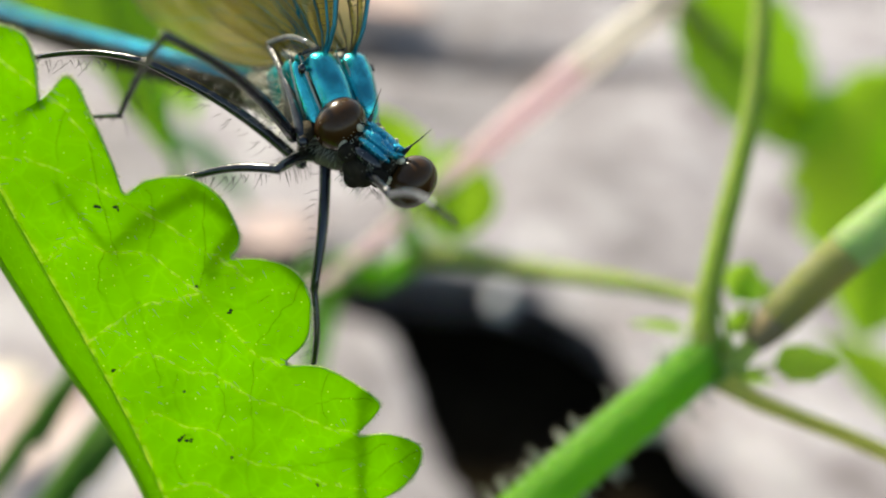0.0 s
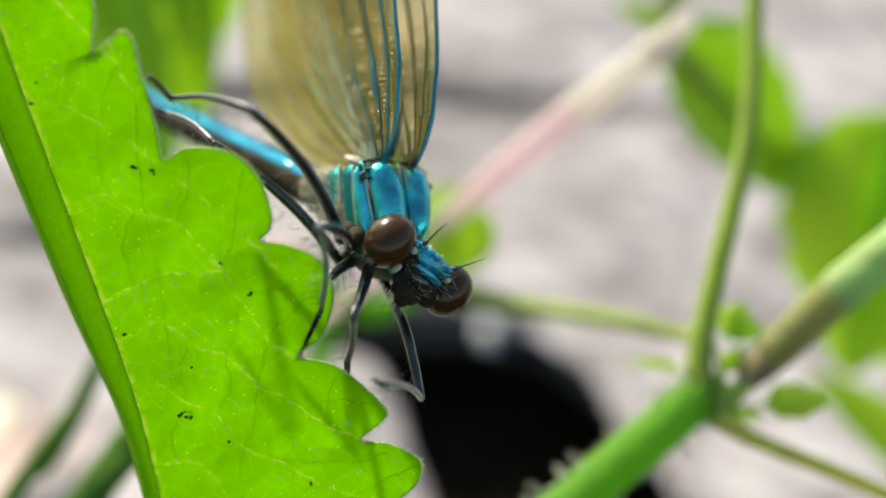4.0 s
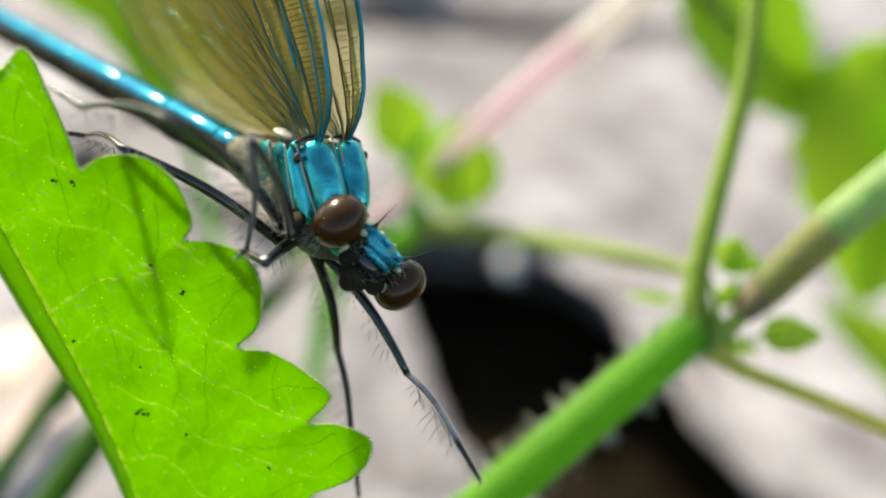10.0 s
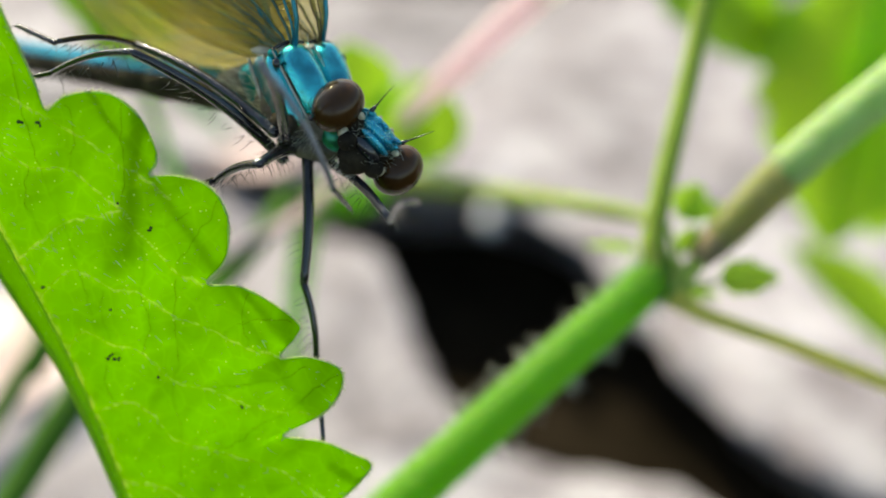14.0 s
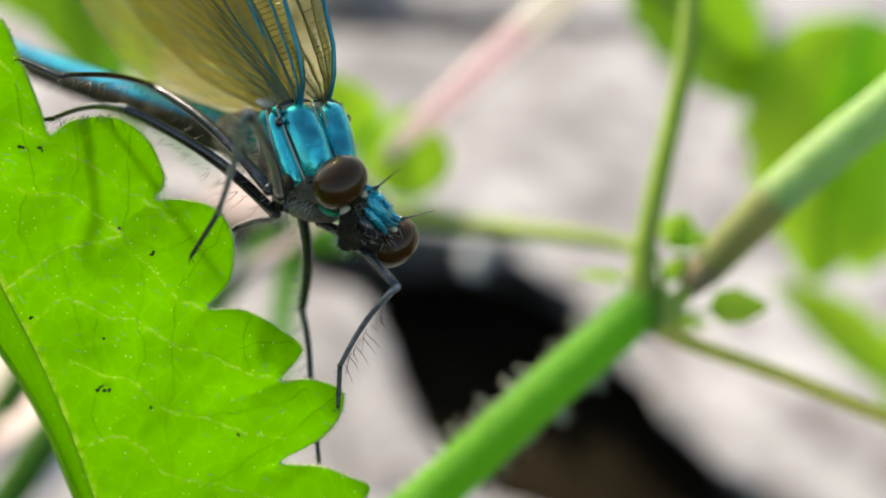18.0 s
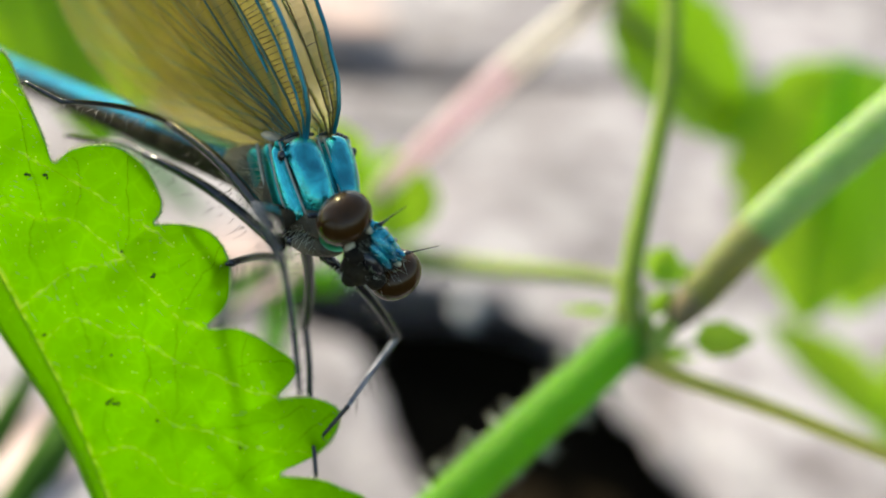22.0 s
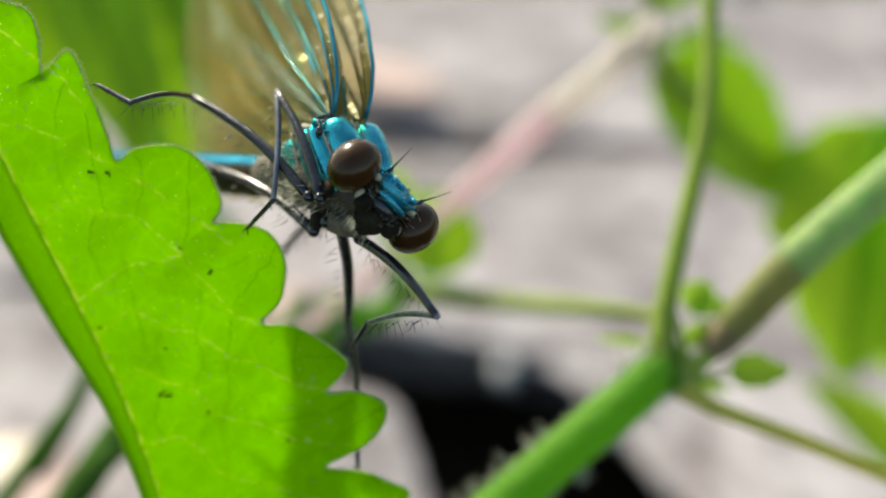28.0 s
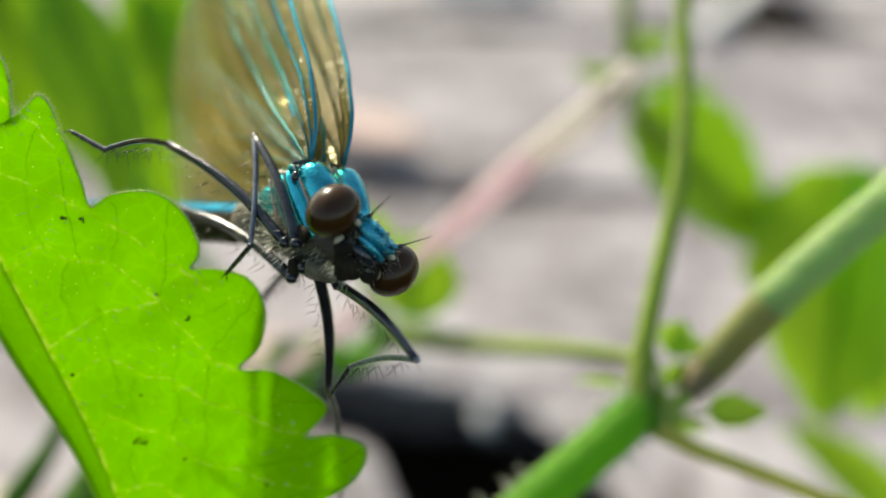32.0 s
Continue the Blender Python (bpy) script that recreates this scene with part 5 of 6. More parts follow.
def motions():
    walk(NETTLE_LEAF, [
        (0, pose(-0.00908, 0.03224, 0.10383, 54.70, 0.16, 4.03)),
        (1, pose(-0.00934, 0.03195, 0.10473, 51.00, -0.74, -0.72)),
        (2, pose(-0.00913, 0.03087, 0.10692, 54.21, 4.83, -4.67)),
        (3, pose(-0.00880, 0.03251, 0.10665, 40.42, 5.52, 2.91)),
        (4, pose(-0.00906, 0.03118, 0.10737, 56.35, 5.25, -3.21)),
        (4.5, pose(-0.00930, 0.03239, 0.10591, 49.19, -3.95, -1.86)),
        (6.5, pose(-0.00974, 0.03203, 0.10476, 48.60, 1.70, 1.60)),
        (7, pose(-0.00948, 0.03236, 0.10408, 49.64, 1.66, 4.65)),
        (8, pose(-0.01069, 0.03038, 0.10426, 50.54, 2.09, 4.45)),
        (9, pose(-0.01029, 0.02947, 0.10629, 51.07, -1.89, -8.90)),
        (10, pose(-0.01088, 0.02963, 0.10569, 56.44, -0.38, -2.16)),
        (11, pose(-0.00984, 0.03082, 0.10514, 52.11, 0.04, -2.86)),
        (12, pose(-0.01059, 0.02956, 0.10723, 49.75, -0.04, -0.69)),
        (13, pose(-0.01016, 0.02962, 0.10686, 50.00, 0.00, 0.00)),
        (14, pose(-0.01021, 0.03026, 0.10677, 50.64, -0.54, -1.78)),
        (17, pose(-0.01035, 0.03100, 0.10629, 48.24, -0.69, -0.43)),
        (18, pose(-0.00972, 0.03113, 0.10575, 46.14, 4.02, 5.09)),
        (19, pose(-0.00937, 0.03178, 0.10538, 50.38, 0.24, -0.45)),
        (20, pose(-0.00957, 0.03154, 0.10494, 50.09, 2.64, 3.39)),
        (21, pose(-0.00942, 0.03159, 0.10534, 55.81, 0.48, 0.05)),
        (22, pose(-0.00915, 0.03261, 0.10499, 52.79, 0.52, 0.54)),
        (23, pose(-0.00913, 0.03254, 0.10453, 55.08, -0.59, -0.47)),
        (24, pose(-0.00886, 0.03247, 0.10513, 43.58, 4.10, 2.25)),
        (25, pose(-0.00884, 0.03196, 0.10568, 40.86, -0.15, 0.28)),
        (28, pose(-0.00883, 0.03233, 0.10530, 57.11, 2.00, 4.28)),
        (29, pose(-0.00899, 0.03152, 0.10569, 57.95, 2.03, 6.86)),
        (30, pose(-0.00866, 0.03142, 0.10554, 58.39, 1.86, 6.84)),
        (31, pose(-0.00884, 0.03170, 0.10519, 61.94, 2.45, 6.11)),
        (32, pose(-0.00875, 0.03178, 0.10522, 60.40, 2.97, 7.50)),
    ])
    walk(FLY, [
        (0, pose(-0.00828, 0.04076, 0.11143, -17.08, -6.77, -44.50)),
        (1, pose(-0.00782, 0.04000, 0.11194, -17.36, -8.81, -43.69)),
        (2, pose(-0.00670, 0.03869, 0.11154, -22.78, -8.36, -48.12)),
        (3, pose(-0.00732, 0.03966, 0.11151, -24.80, -3.28, -47.11)),
        (4, pose(-0.00646, 0.03782, 0.10995, -25.21, -5.58, -51.28)),
        (4.5, pose(-0.00854, 0.03921, 0.10973, -14.07, -6.79, -44.17)),
        (6.5, pose(-0.00893, 0.03863, 0.10976, -19.34, -7.43, -44.28)),
        (7, pose(-0.00903, 0.03753, 0.10907, -17.91, -7.30, -41.54)),
        (8, pose(-0.00963, 0.03704, 0.10857, -15.47, -6.25, -47.96)),
        (9, pose(-0.00817, 0.03651, 0.10846, -26.48, -7.06, -54.92)),
        (10, pose(-0.00837, 0.03513, 0.10978, -22.26, -0.12, -42.91)),
        (11, pose(-0.00590, 0.03623, 0.10779, -27.75, -9.76, -50.72)),
        (12, pose(-0.00726, 0.03479, 0.11068, -29.09, -2.45, -41.13)),
        (13, pose(-0.00698, 0.03521, 0.11071, -24.87, -5.82, -42.54)),
        (14, pose(-0.00668, 0.03741, 0.11105, -19.89, -10.58, -39.52)),
        (17, pose(-0.00622, 0.03565, 0.11031, -19.10, -4.41, -44.79)),
        (18, pose(-0.00610, 0.03619, 0.10985, -20.32, -5.03, -43.52)),
        (19, pose(-0.00486, 0.03743, 0.11083, -16.19, -8.03, -44.79)),
        (20, pose(-0.00483, 0.03426, 0.10864, -19.34, -4.62, -48.21)),
        (21, pose(-0.00510, 0.03503, 0.10973, -17.42, -4.95, -47.83)),
        (22, pose(-0.00492, 0.03577, 0.10983, -17.94, -4.35, -47.32)),
        (23, pose(-0.00501, 0.03629, 0.10916, -16.91, -4.79, -46.33)),
        (24, pose(-0.00430, 0.03624, 0.10869, -25.54, -8.83, -51.51)),
        (25, pose(-0.00560, 0.03682, 0.11050, -33.13, -12.85, -42.58)),
        (28, pose(-0.00546, 0.03482, 0.11125, -25.42, -12.36, -39.80)),
        (29, pose(-0.00554, 0.03343, 0.11176, -25.93, -13.04, -41.52)),
        (30, pose(-0.00537, 0.03349, 0.11153, -24.74, -13.66, -42.17)),
        (31, pose(-0.00556, 0.03373, 0.11129, -24.33, -13.68, -41.07)),
        (32, pose(-0.00542, 0.03387, 0.11132, -24.19, -13.62, -41.25)),
    ])
    # the four wings sway together about their roots: seconds, roll, pitch, yaw
    root = Matrix.Translation((0, 0, 0.0026))
    sway = [(0, -1.7, 2.5, 0.7), (2, 1.5, 1.2, -3), (3, 3, 0.7, -4.4), (4, 3.2, 0, -9.7), (4.5, 4, 0, -7), (6.5, 8.5, 0, -3.2), (7, 9.1, 0.1, -2.8), (8, 6, 0, -4), (9, 1, -0.6, -7), (10, 5.8, 1.3, -3.8), (12, 5, -1, -2.8), (13, 4.9, -1.8, -2.8), (14, 7, -1, -2.5), (17, 9.5, -0.4, -2.2), (19, 11.4, 0.1, -2.2), (21, 11, -0.5, 1), (22, 10.6, -0.8, 3), (23, 10.3, -1, 4), (24, 5.3, -0.4, 0.2), (25, 2.5, 0.5, -7.9), (28, 0.3, -10.5, -16.6), (29, -2, -10.5, -15.4), (30, -4, -10, -14), (31, -2.5, -9.5, -14.8), (32, -1, -9, -15.5)]
    for wing in WINGS:
        walk(wing, [(t, root @ pose(0, 0, 0, rx, ry, rz) @ root.inverted()) for t, rx, ry, rz in sway])
    walk(HEAD, [
        (0, pose(0.00413, -0.00017, -0.00066, -30.05, -21.54, -46.28)),
        (1, pose(0.00429, 0.00005, -0.00050, -42.26, -5.84, -23.44)),
        (2, pose(0.00409, -0.00021, -0.00065, -43.89, 0.00, -13.95)),
        (3, pose(0.00403, -0.00025, -0.00072, -32.71, -5.14, -20.55)),
        (4, pose(0.00409, -0.00017, -0.00054, -25.74, -2.25, -12.08)),
        (4.5, pose(0.00423, -0.00013, -0.00078, -40.82, -2.36, -19.18)),
        (6.5, pose(0.00430, -0.00011, -0.00094, -39.34, -1.54, -20.86)),
        (7, pose(0.00461, 0.00014, -0.00088, -39.67, -0.15, -20.67)),
        (8, pose(0.00443, 0.00001, -0.00086, -41.02, -6.79, -18.24)),
        (9, pose(0.00403, -0.00023, -0.00048, -35.99, -16.72, -23.66)),
        (10, pose(0.00433, -0.00001, -0.00068, -36.89, -13.30, -28.15)),
        (11, pose(0.00418, -0.00008, -0.00054, -35.28, -5.35, -15.23)),
        (12, pose(0.00435, 0.00001, -0.00069, -34.71, -7.42, -27.89)),
        (13, pose(0.00435, 0.00006, -0.00057, -37.18, -5.23, -23.96)),
        (14, pose(0.00441, 0.00012, -0.00055, -45.01, -5.05, -26.68)),
        (17, pose(0.00463, 0.00025, -0.00063, -40.51, -3.01, -17.39)),
        (18, pose(0.00458, 0.00016, -0.00074, -42.15, -1.42, -18.41)),
        (19, pose(0.00463, 0.00036, -0.00050, -30.15, -3.76, -18.97)),
        (20, pose(0.00480, 0.00041, -0.00072, -39.15, -1.24, -10.04)),
        (21, pose(0.00459, 0.00019, -0.00079, -40.18, 0.76, -10.12)),
        (22, pose(0.00463, 0.00026, -0.00070, -42.12, 1.05, -12.74)),
        (23, pose(0.00454, 0.00025, -0.00054, -39.54, 0.95, -13.38)),
        (24, pose(0.00416, -0.00011, -0.00056, -32.47, 1.62, -11.38)),
        (25, pose(0.00392, -0.00028, -0.00015, -26.49, 7.70, -23.28)),
        (28, pose(0.00371, -0.00046, -0.00019, -34.83, 9.00, -20.95)),
        (29, pose(0.00385, -0.00040, -0.00008, -32.18, 13.41, -16.45)),
        (30, pose(0.00385, -0.00041, -0.00004, -30.15, 14.01, -14.31)),
        (31, pose(0.00382, -0.00040, -0.00014, -33.48, 13.50, -17.98)),
        (32, pose(0.00381, -0.00040, -0.00014, -33.69, 13.09, -17.89)),
    ])
    key_leg("A", [
        (0, (0.908, -0.397, 0.135), (0.887, -0.402, 0.227), (-0.158, 0.854, -0.496)),
        (1, (0.452, -0.024, -0.892), (0.25, 0.221, 0.943), (1, 0.018, 0.009)),
        (2, (0.432, -0.054, -0.9), (0.645, -0.68, -0.348), (0.325, -0.343, -0.881)),
        (3, (0.428, 0.575, -0.698), (0.434, -0.901, 0.008), (0.641, -0.484, -0.596)),
        (4, (0.862, -0.136, -0.489), (0.385, -0.852, 0.354), (-0.803, 0.5, -0.326)),
        (4.5, (0.799, -0.184, -0.572), (0.515, -0.735, 0.442), (-0.728, 0.478, -0.491)),
        (6.5, (0.667, 0.164, -0.727), (0.384, -0.865, 0.324), (-0.732, 0.321, -0.601)),
        (7, (0.718, 0.192, -0.669), (0.831, 0.227, -0.508), (0.863, 0.252, -0.437)),
        (8, (0.687, 0.02, -0.726), (0.873, -0.485, 0.05), (-0.03, 0.401, -0.916)),
        (9, (0.997, 0.056, -0.049), (0.599, -0.735, -0.318), (0.425, 0.492, -0.76)),
        (10, (0.825, 0.206, -0.526), (0.935, -0.354, 0.008), (0.776, 0.184, -0.603)),
        (11, (0.971, 0.069, -0.228), (-0.388, -0.066, -0.919), (-0.251, -0.75, -0.612)),
        (12, (0.97, 0.005, -0.245), (-0.343, 0.023, -0.939), (-0.286, -0.687, -0.668)),
        (13, (0.969, -0.221, 0.11), (0.714, -0.7, -0.02), (0.094, 0.397, -0.913)),
        (14, (0.937, -0.317, -0.145), (0.689, -0.591, 0.419), (-0.447, 0.867, -0.221)),
        (17, (0.984, -0.176, -0.037), (-0.266, -0.21, -0.941), (-0.274, -0.398, -0.876)),
        (18, (0.978, -0.194, -0.073), (-0.403, -0.08, -0.912), (0.312, -0.167, -0.936)),
        (19, (0.895, -0.443, -0.046), (0.688, -0.589, 0.424), (-0.592, 0.805, -0.03)),
        (20, (0.592, -0.078, -0.802), (0.414, 0.027, -0.91), (0.357, 0.001, -0.934)),
        (21, (0.97, -0.158, -0.185), (-0.445, -0.094, -0.89), (-0.387, -0.322, -0.864)),
        (22, (0.192, 0.692, -0.696), (0.35, -0.857, -0.378), (-0.306, -0.378, -0.874)),
        (23, (0.969, -0.133, -0.21), (-0.436, 0.071, -0.897), (-0.34, -0.322, -0.884)),
        (24, (0.774, -0.573, -0.27), (-0.582, 0.453, -0.676), (-0.403, 0.248, -0.881)),
        (25, (0.238, 0.841, -0.486), (0.113, -0.979, -0.167), (-0.114, -0.246, -0.963)),
        (28, (0.92, -0.092, -0.381), (-0.955, 0.16, -0.251), (-0.573, 0.114, -0.812)),
        (29, (0.936, -0.025, -0.35), (-0.956, 0.17, -0.24), (-0.539, -0.074, -0.839)),
        (30, (0.936, -0.059, -0.347), (-0.963, 0.161, -0.217), (-0.52, 0.103, -0.848)),
        (31, (0.928, -0.071, -0.366), (-0.957, 0.163, -0.241), (-0.58, 0.043, -0.813)),
        (32, (0.927, -0.076, -0.367), (-0.957, 0.162, -0.242), (-0.578, 0.041, -0.815)),
    ])
    key_leg("B", [
        (0, (-0.836, 0.255, 0.486), (0.928, -0.327, 0.181), (0.865, -0.496, 0.071)),
        (1, (0.742, -0.671, -0.014), (-0.051, 0.967, -0.251), (0.973, -0.218, 0.069)),
        (2, (0.454, -0.587, 0.67), (0.747, -0.563, 0.355), (-0.797, 0.575, 0.184)),
        (3, (0.253, -0.716, 0.651), (0.016, 0.418, -0.908), (-0.757, 0.42, -0.5)),
        (4, (0.596, -0.75, 0.287), (-0.387, 0.542, -0.746), (-0.214, 0.028, -0.976)),
        (4.5, (0.326, -0.386, 0.863), (-0.05, 0.182, -0.982), (0.807, -0.59, 0.039)),
        (6.5, (0.614, -0.744, 0.265), (-0.014, 0.573, -0.82), (0.755, 0.433, -0.493)),
        (7, (0.683, -0.623, 0.381), (-0.171, 0.453, -0.875), (-0.376, 0.368, -0.85)),
        (8, (0.291, -0.519, 0.803), (-0.089, 0.405, -0.91), (0.744, -0.65, 0.155)),
        (9, (0.281, -0.678, 0.68), (-0.235, 0.526, -0.817), (0.811, -0.565, 0.151)),
        (10, (0.17, -0.655, 0.736), (-0.192, 0.358, -0.914), (0.636, -0.731, 0.248)),
        (11, (0.339, -0.627, 0.701), (-0.46, 0.229, -0.858), (0.705, -0.688, 0.173)),
        (12, (0.253, -0.675, 0.693), (-0.368, 0.345, -0.863), (-0.825, 0.377, -0.42)),
        (13, (0.297, -0.658, 0.692), (-0.336, 0.325, -0.884), (-0.822, 0.372, -0.431)),
        (14, (0.498, -0.636, 0.59), (0.25, 0.458, -0.853), (-0.339, 0.76, -0.555)),
        (17, (0.424, -0.606, 0.673), (-0.873, 0.488, 0.01), (0.677, -0.648, 0.349)),
        (18, (0.364, -0.641, 0.676), (-0.452, 0.211, -0.867), (-0.405, -0.14, -0.903)),
        (19, (0.554, -0.638, 0.535), (0.073, 0.658, -0.75), (0.408, 0.47, -0.783)),
        (20, (-0.383, 0.554, -0.739), (0.856, -0.469, -0.216), (0.391, -0.37, -0.843)),
        (21, (0.609, -0.713, 0.348), (0.228, 0.266, -0.937), (0.069, 0.164, -0.984)),
        (22, (0.621, -0.664, 0.417), (0.003, 0.423, -0.906), (0.518, -0.119, -0.847)),
        (23, (0.588, -0.682, 0.435), (0.07, 0.416, -0.907), (0.527, -0.102, -0.844)),
        (24, (-0.963, 0.251, -0.1), (0.594, -0.805, 0.017), (-0.95, -0.222, -0.22)),
        (25, (-0.77, 0.047, 0.636), (0.338, -0.02, -0.941), (0.328, -0.665, -0.671)),
        (28, (-0.723, 0.092, 0.685), (0.457, -0.246, -0.855), (-0.784, 0.107, -0.612)),
        (29, (-0.728, 0.067, 0.682), (0.471, -0.203, -0.859), (-0.789, 0.149, -0.597)),
        (30, (-0.715, 0.058, 0.697), (0.467, -0.184, -0.865), (-0.825, 0.111, -0.555)),
        (31, (-0.709, 0.083, 0.7), (0.455, -0.227, -0.861), (-0.794, 0.125, -0.595)),
        (32, (-0.711, 0.079, 0.699), (0.455, -0.228, -0.861), (-0.794, 0.123, -0.595)),
    ])
    key_leg("C", [
        (0, (0.173, -0.844, 0.508), (-0.704, 0.092, -0.705), (-0.959, -0.108, -0.262)),
        (1, (0.214, -0.83, 0.515), (-0.812, 0.053, -0.582), (-0.983, -0.095, -0.156)),
        (2, (0.225, -0.789, 0.571), (-0.907, -0.025, -0.421), (0.75, -0.661, -0.035)),
        (3, (-0.949, -0.126, 0.29), (0.621, -0.775, -0.118), (-0.994, -0.105, 0.023)),
        (4, (0.161, -0.803, 0.574), (-0.974, -0.08, -0.214), (0.425, -0.79, 0.442)),
        (4.5, (-0.908, -0.108, 0.405), (0.593, -0.799, 0.098), (-0.993, -0.02, 0.117)),
        (6.5, (-0.934, -0.089, 0.345), (0.634, -0.773, -0.011), (0.391, -0.807, 0.443)),
        (7, (-0.94, 0.009, 0.342), (0.565, -0.823, 0.055), (-0.989, 0.009, 0.149)),
        (8, (0.169, -0.732, 0.66), (-0.926, 0.022, -0.376), (0.462, -0.762, 0.453)),
        (9, (0.225, -0.805, 0.549), (-0.969, -0.117, -0.22), (-0.921, -0.373, 0.117)),
        (10, (0.09, -0.809, 0.581), (-0.956, -0.013, -0.294), (-0.991, -0.128, 0.047)),
        (11, (-0.921, -0.28, 0.272), (0.376, -0.917, 0.134), (-0.433, -0.842, 0.323)),
        (12, (-0.969, -0.11, 0.222), (0.288, -0.951, 0.108), (-0.927, -0.347, 0.138)),
        (13, (-0.966, -0.117, 0.231), (0.311, -0.943, 0.116), (-0.906, -0.38, 0.187)),
        (14, (-0.935, -0.173, 0.31), (0.376, -0.921, 0.098), (-0.907, -0.336, 0.252)),
        (17, (-0.961, -0.076, 0.266), (0.147, -0.972, 0.182), (-0.454, -0.645, 0.615)),
        (18, (-0.959, -0.073, 0.275), (0.255, -0.956, 0.142), (-0.878, -0.454, 0.154)),
        (19, (-0.975, -0.075, 0.211), (0.224, -0.963, 0.151), (-0.701, -0.629, 0.337)),
        (20, (-0.978, -0.044, 0.203), (-0.093, -0.949, 0.3), (-0.546, -0.701, 0.459)),
        (21, (-0.967, -0.066, 0.245), (0.071, -0.972, 0.226), (0.111, -0.826, 0.552)),
        (22, (-0.967, -0.043, 0.251), (0.135, -0.97, 0.203), (-0.854, -0.466, 0.231)),
        (23, (-0.958, -0.093, 0.27), (0.185, -0.965, 0.186), (-0.888, -0.4, 0.228)),
        (24, (-0.907, -0.201, 0.37), (0.328, -0.941, 0.078), (-0.69, -0.634, 0.351)),
        (25, (-0.905, -0.212, 0.368), (0.541, -0.789, -0.29), (-0.874, -0.428, 0.23)),
        (28, (-0.889, -0.157, 0.429), (0.509, -0.844, -0.171), (-0.892, -0.335, 0.303)),
        (29, (-0.889, -0.178, 0.421), (0.539, -0.825, -0.173), (-0.881, -0.4, 0.252)),
        (30, (-0.877, -0.196, 0.439), (0.55, -0.815, -0.181), (-0.854, -0.426, 0.299)),
        (31, (-0.885, -0.172, 0.433), (0.538, -0.827, -0.166), (-0.862, -0.392, 0.322)),
        (32, (-0.884, -0.179, 0.431), (0.539, -0.826, -0.165), (-0.862, -0.391, 0.321)),
    ])
    key_leg("D", [
        (0, (-0.496, -0.732, 0.468), (-0.884, -0.438, -0.164), (0.469, -0.883, -0.012)),
        (1, (-0.667, -0.561, 0.49), (-0.821, -0.564, -0.086), (0.526, -0.85, -0.025)),
        (2, (-0.463, -0.706, 0.535), (-0.985, -0.054, -0.161), (0.541, -0.841, 0.009)),
        (3, (-0.536, -0.71, 0.456), (-0.94, 0.298, -0.169), (0.353, -0.935, 0.038)),
        (4, (-0.369, -0.794, 0.483), (-0.998, 0.043, -0.037), (0.366, -0.913, 0.181)),
        (4.5, (-0.503, -0.64, 0.581), (-0.997, 0.073, 0.005), (0.386, -0.871, 0.304)),
        (6.5, (-0.499, -0.645, 0.579), (-0.972, 0.182, -0.147), (0.391, -0.89, 0.232)),
        (7, (-0.975, -0.086, 0.203), (0.329, -0.778, 0.535), (-0.992, -0.105, -0.071)),
        (8, (-0.927, -0.351, 0.134), (0.386, -0.724, 0.572), (-0.97, -0.184, -0.158)),
        (9, (-0.461, -0.753, 0.47), (-0.999, -0.025, -0.039), (0.483, -0.868, 0.113)),
        (10, (-0.512, -0.768, 0.385), (-0.924, 0.262, -0.28), (0.361, -0.902, 0.237)),
        (11, (-0.464, -0.738, 0.489), (-0.909, -0.25, -0.334), (0.479, -0.874, -0.083)),
        (12, (-0.831, -0.356, 0.428), (-0.89, -0.213, -0.404), (0.213, -0.962, -0.169)),
        (13, (-0.817, -0.38, 0.433), (-0.889, -0.239, -0.39), (0.248, -0.961, -0.121)),
        (14, (-0.316, -0.746, 0.586), (-0.945, -0.132, -0.298), (-0.889, -0.364, -0.277)),
        (17, (-0.709, -0.569, 0.417), (-0.926, -0.159, -0.343), (0.373, -0.923, 0.09)),
        (18, (-0.315, -0.781, 0.539), (-0.94, -0.042, -0.338), (-0.885, -0.34, -0.319)),
        (19, (-0.521, -0.773, 0.362), (-0.962, -0.049, -0.268), (0.288, -0.956, 0.059)),
        (20, (-0.969, -0.243, 0.039), (-0.98, -0.03, -0.195), (0.033, -0.974, 0.224)),
        (21, (-0.929, -0.308, 0.205), (-0.987, -0.077, -0.139), (0.072, -0.971, 0.229)),
        (22, (-0.898, -0.341, 0.276), (-0.985, 0.046, -0.164), (0.083, -0.969, 0.233)),
        (23, (-0.87, -0.408, 0.277), (-0.986, 0.053, -0.161), (0.092, -0.965, 0.244)),
        (24, (-0.963, -0.268, 0.022), (-0.973, -0.108, -0.206), (0.055, -0.994, 0.099)),
        (25, (-0.975, -0.081, 0.206), (-0.996, 0.034, -0.079), (0.042, -0.973, -0.227)),
        (28, (-0.966, -0.014, 0.257), (-0.997, 0.075, -0.029), (-0.091, -0.987, -0.132)),
        (29, (-0.958, -0.083, 0.273), (-0.999, 0.025, -0.022), (0.005, -0.99, -0.138)),
        (30, (-0.963, -0.053, 0.263), (-0.999, 0.026, -0.026), (-0.04, -0.989, -0.14)),
        (31, (-0.956, -0.064, 0.285), (-0.999, 0.047, -0.017), (-0.008, -0.993, -0.119)),
        (32, (-0.956, -0.069, 0.285), (-0.999, 0.047, -0.017), (-0.009, -0.993, -0.119)),
    ])
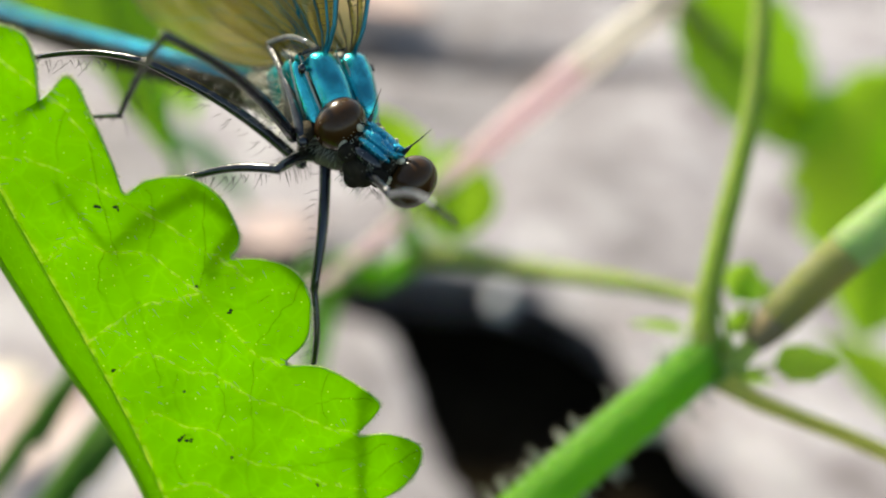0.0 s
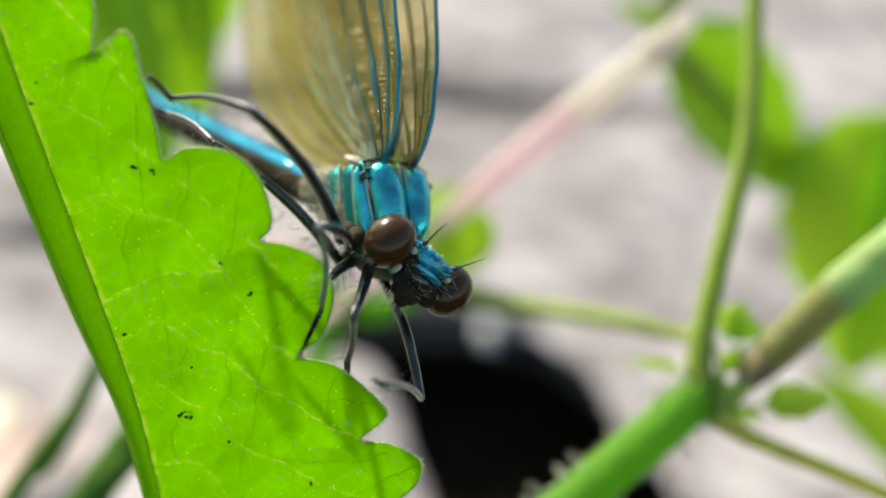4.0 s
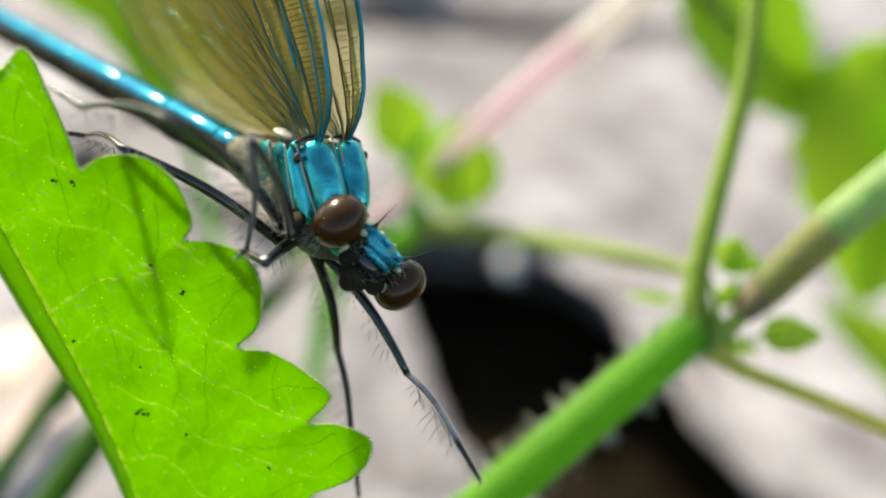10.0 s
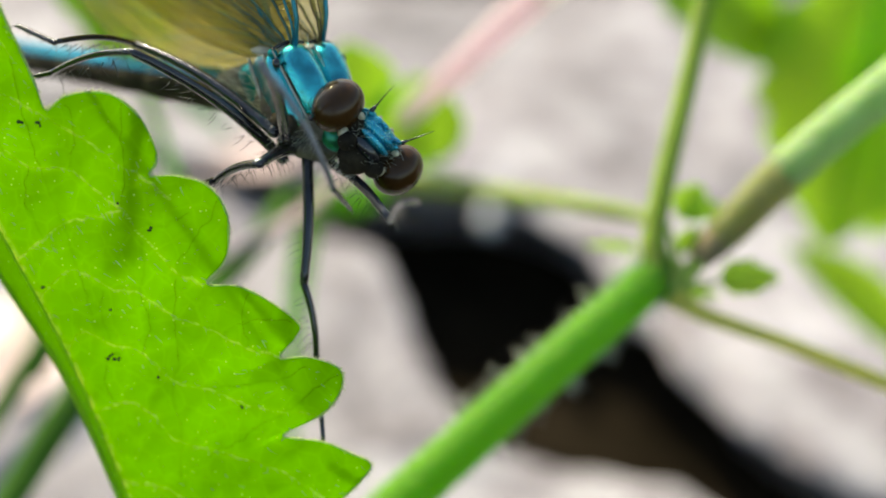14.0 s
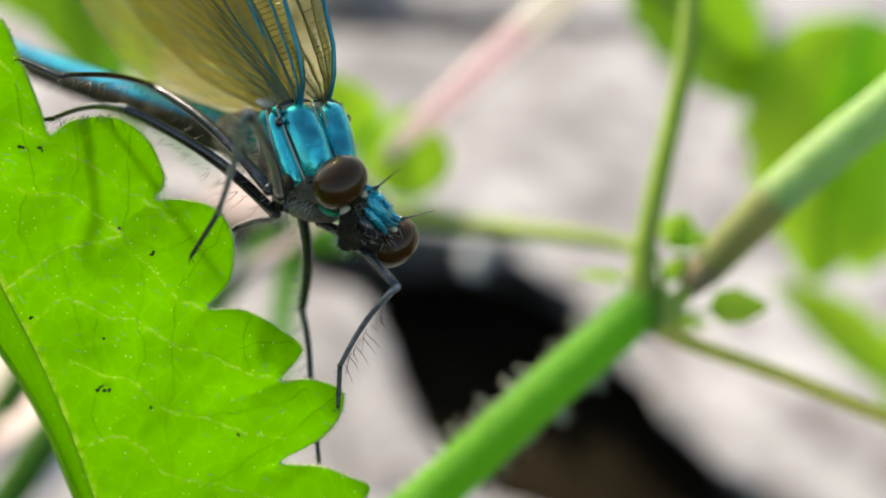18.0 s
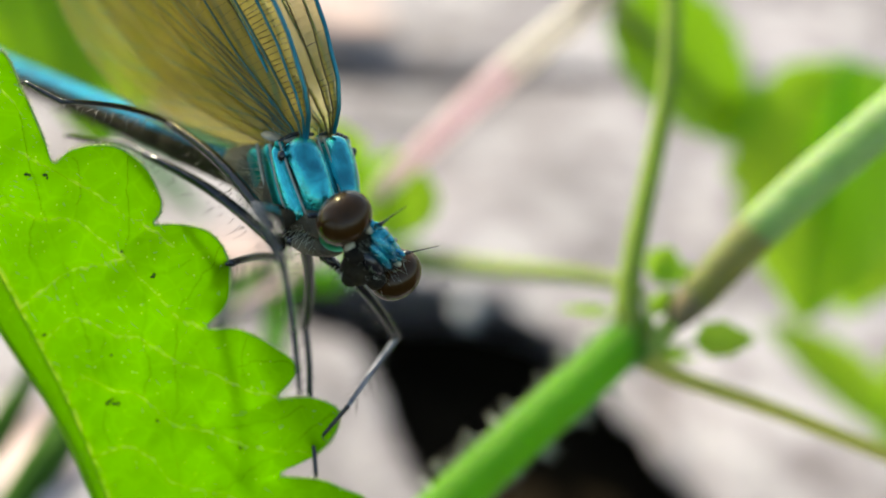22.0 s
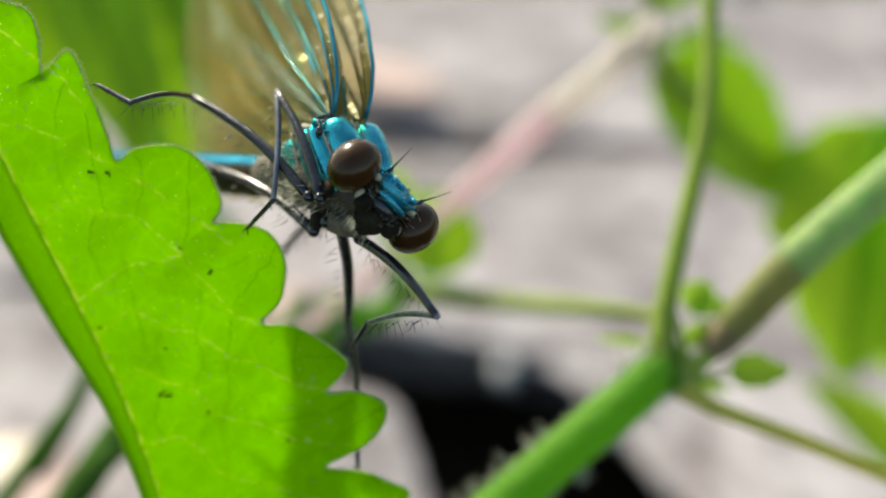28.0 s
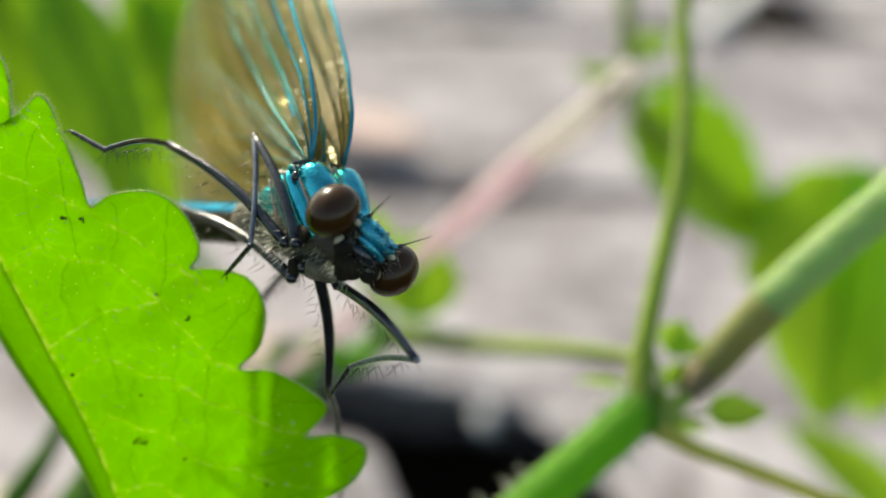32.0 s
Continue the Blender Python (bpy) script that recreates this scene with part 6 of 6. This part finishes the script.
    key_leg("E", [
        (0, (0.509, -0.86, 0.045), (-0.859, -0.415, -0.299), (-0.861, -0.342, -0.378)),
        (1, (-0.896, 0.201, -0.397), (-0.196, -0.978, 0.071), (-0.058, -0.997, -0.057)),
        (2, (0.381, -0.924, -0.004), (-0.999, 0.029, -0.041), (0.07, -0.984, 0.162)),
        (3, (0.575, -0.816, -0.062), (-0.949, 0.16, -0.273), (-0.944, -0.167, -0.283)),
        (4, (0.619, -0.786, 0.01), (-0.915, 0.089, -0.393), (0.089, -0.995, -0.034)),
        (4.5, (0.557, -0.812, 0.172), (-0.914, 0.081, -0.397), (-0.868, -0.368, -0.334)),
        (6.5, (0.6, -0.795, 0.091), (-0.903, 0.118, -0.413), (-0.861, -0.207, -0.465)),
        (7, (-0.784, 0.463, -0.413), (0.28, -0.882, 0.379), (-0.969, -0.156, -0.192)),
        (8, (0.56, -0.791, 0.249), (-0.9, -0.005, -0.435), (-0.831, -0.372, -0.414)),
        (9, (0.701, -0.708, 0.082), (-0.953, 0.01, -0.303), (0.229, -0.958, 0.172)),
        (10, (0.51, -0.856, 0.087), (-0.89, 0.25, -0.381), (-0.877, -0.249, -0.412)),
        (11, (0.61, -0.79, 0.055), (-0.916, 0.141, -0.374), (-0.773, -0.508, -0.38)),
        (12, (0.623, -0.781, 0.046), (-0.925, 0.227, -0.305), (-0.915, -0.206, -0.348)),
        (13, (0.681, -0.726, 0.093), (-0.912, 0.178, -0.37), (-0.883, -0.258, -0.392)),
        (14, (0.473, -0.879, 0.056), (-0.905, 0.116, -0.41), (0.043, -0.993, -0.114)),
        (17, (-0.77, 0.375, -0.516), (0.323, -0.937, 0.13), (-0.756, -0.38, -0.534)),
        (18, (-0.755, 0.445, -0.481), (0.409, -0.905, 0.119), (-0.771, -0.354, -0.53)),
        (19, (-0.831, 0.345, -0.437), (0.14, -0.984, -0.11), (0.05, -0.983, -0.175)),
        (20, (-0.745, 0.311, -0.59), (-0.884, -0.091, -0.458), (-0.042, -0.99, -0.133)),
        (21, (-0.795, 0.258, -0.55), (0.452, -0.868, 0.206), (-0.8, -0.382, -0.463)),
        (22, (-0.739, 0.412, -0.533), (0.378, -0.906, 0.189), (-0.806, -0.371, -0.461)),
        (23, (-0.773, 0.319, -0.548), (0.405, -0.891, 0.203), (-0.81, -0.372, -0.453)),
        (24, (-0.825, 0.333, -0.457), (0.503, -0.864, -0.009), (-0.782, -0.389, -0.487)),
        (25, (-0.84, 0.528, -0.126), (0.564, -0.738, -0.371), (-0.622, -0.103, -0.776)),
        (28, (-0.856, 0.511, -0.081), (-0.838, 0.351, -0.417), (-0.268, -0.481, -0.835)),
        (29, (-0.871, 0.478, -0.11), (-0.857, 0.313, -0.409), (-0.278, -0.529, -0.802)),
        (30, (-0.865, 0.492, -0.097), (-0.868, 0.323, -0.376), (-0.282, -0.525, -0.803)),
        (31, (-0.867, 0.487, -0.102), (-0.846, 0.345, -0.407), (-0.108, -0.629, -0.77)),
        (32, (-0.871, 0.48, -0.103), (-0.846, 0.344, -0.407), (-0.115, -0.625, -0.772)),
    ])
    key_leg("F", [
        (0, (0.314, -0.216, -0.924), (0.161, 0.014, -0.987), (-0.08, 0.211, -0.974)),
        (1, (0.251, -0.269, -0.93), (-0.138, 0.203, -0.969), (-0.109, 0.222, -0.969)),
        (2, (0.005, -0.003, -1), (0.81, -0.581, -0.08), (-0.195, 0.371, -0.908)),
        (3, (-0.391, 0.48, -0.786), (0.626, -0.417, -0.659), (0.768, -0.508, -0.389)),
        (4, (0.758, -0.645, -0.099), (-0.399, 0.493, -0.773), (-0.177, 0.423, -0.889)),
        (4.5, (0.723, -0.687, 0.077), (-0.279, 0.175, -0.944), (-0.24, 0.224, -0.945)),
        (6.5, (-0.367, 0.416, -0.832), (0.693, -0.445, -0.567), (0.784, -0.536, -0.312)),
        (7, (-0.499, 0.537, -0.68), (0.571, -0.557, -0.603), (0.742, -0.582, -0.333)),
        (8, (-0.037, 0.271, -0.962), (0.897, -0.435, -0.077), (-0.025, 0.384, -0.923)),
        (9, (0.511, 0.252, -0.822), (0.929, -0.289, -0.232), (-0.09, 0.522, -0.848)),
        (10, (0.189, 0.412, -0.891), (0.674, -0.121, -0.728), (0.323, 0.172, -0.931)),
        (11, (-0.147, 0.47, -0.87), (0.824, -0.325, -0.464), (0.568, -0.047, -0.821)),
        (12, (-0.078, 0.501, -0.862), (0.752, -0.303, -0.586), (0.567, -0.138, -0.812)),
        (13, (-0.004, 0.332, -0.943), (0.769, -0.34, -0.54), (0.423, 0.003, -0.906)),
        (14, (0.282, -0.238, -0.929), (0.215, 0.067, -0.974), (0.454, -0.26, -0.852)),
        (17, (-0.217, 0.285, -0.934), (0.71, -0.317, -0.629), (0.549, -0.243, -0.8)),
        (18, (-0.133, 0.295, -0.946), (0.717, -0.353, -0.601), (0.553, -0.197, -0.809)),
        (19, (0.292, -0.307, -0.906), (0.028, 0.163, -0.986), (0.369, -0.123, -0.921)),
        (20, (-0.391, 0.37, -0.843), (0.856, -0.363, -0.367), (0.272, 0.036, -0.961)),
        (21, (-0.286, 0.303, -0.909), (-0.051, 0.32, -0.946), (0.545, -0.184, -0.818)),
        (22, (-0.284, 0.369, -0.885), (0.761, -0.415, -0.499), (0.552, -0.185, -0.813)),
        (23, (-0.326, 0.369, -0.871), (0.493, -0.147, -0.858), (0.541, -0.205, -0.816)),
        (24, (-0.322, 0.468, -0.823), (0.747, -0.298, -0.595), (0.385, -0.044, -0.922)),
        (25, (-0.298, 0.596, -0.746), (0.58, -0.065, -0.812), (0.367, 0.021, -0.93)),
        (28, (-0.307, 0.517, -0.799), (0.071, 0.284, -0.956), (0.324, -0.087, -0.942)),
        (29, (-0.384, 0.57, -0.726), (0.123, 0.24, -0.963), (-0.398, 0.528, -0.75)),
        (30, (-0.416, 0.581, -0.7), (0.326, 0.079, -0.942), (-0.311, 0.469, -0.827)),
        (31, (-0.124, 0.374, -0.919), (-0.35, 0.599, -0.72), (-0.224, 0.4, -0.889)),
        (32, (-0.126, 0.369, -0.921), (-0.349, 0.598, -0.721), (-0.221, 0.398, -0.89)),
    ])


motions()
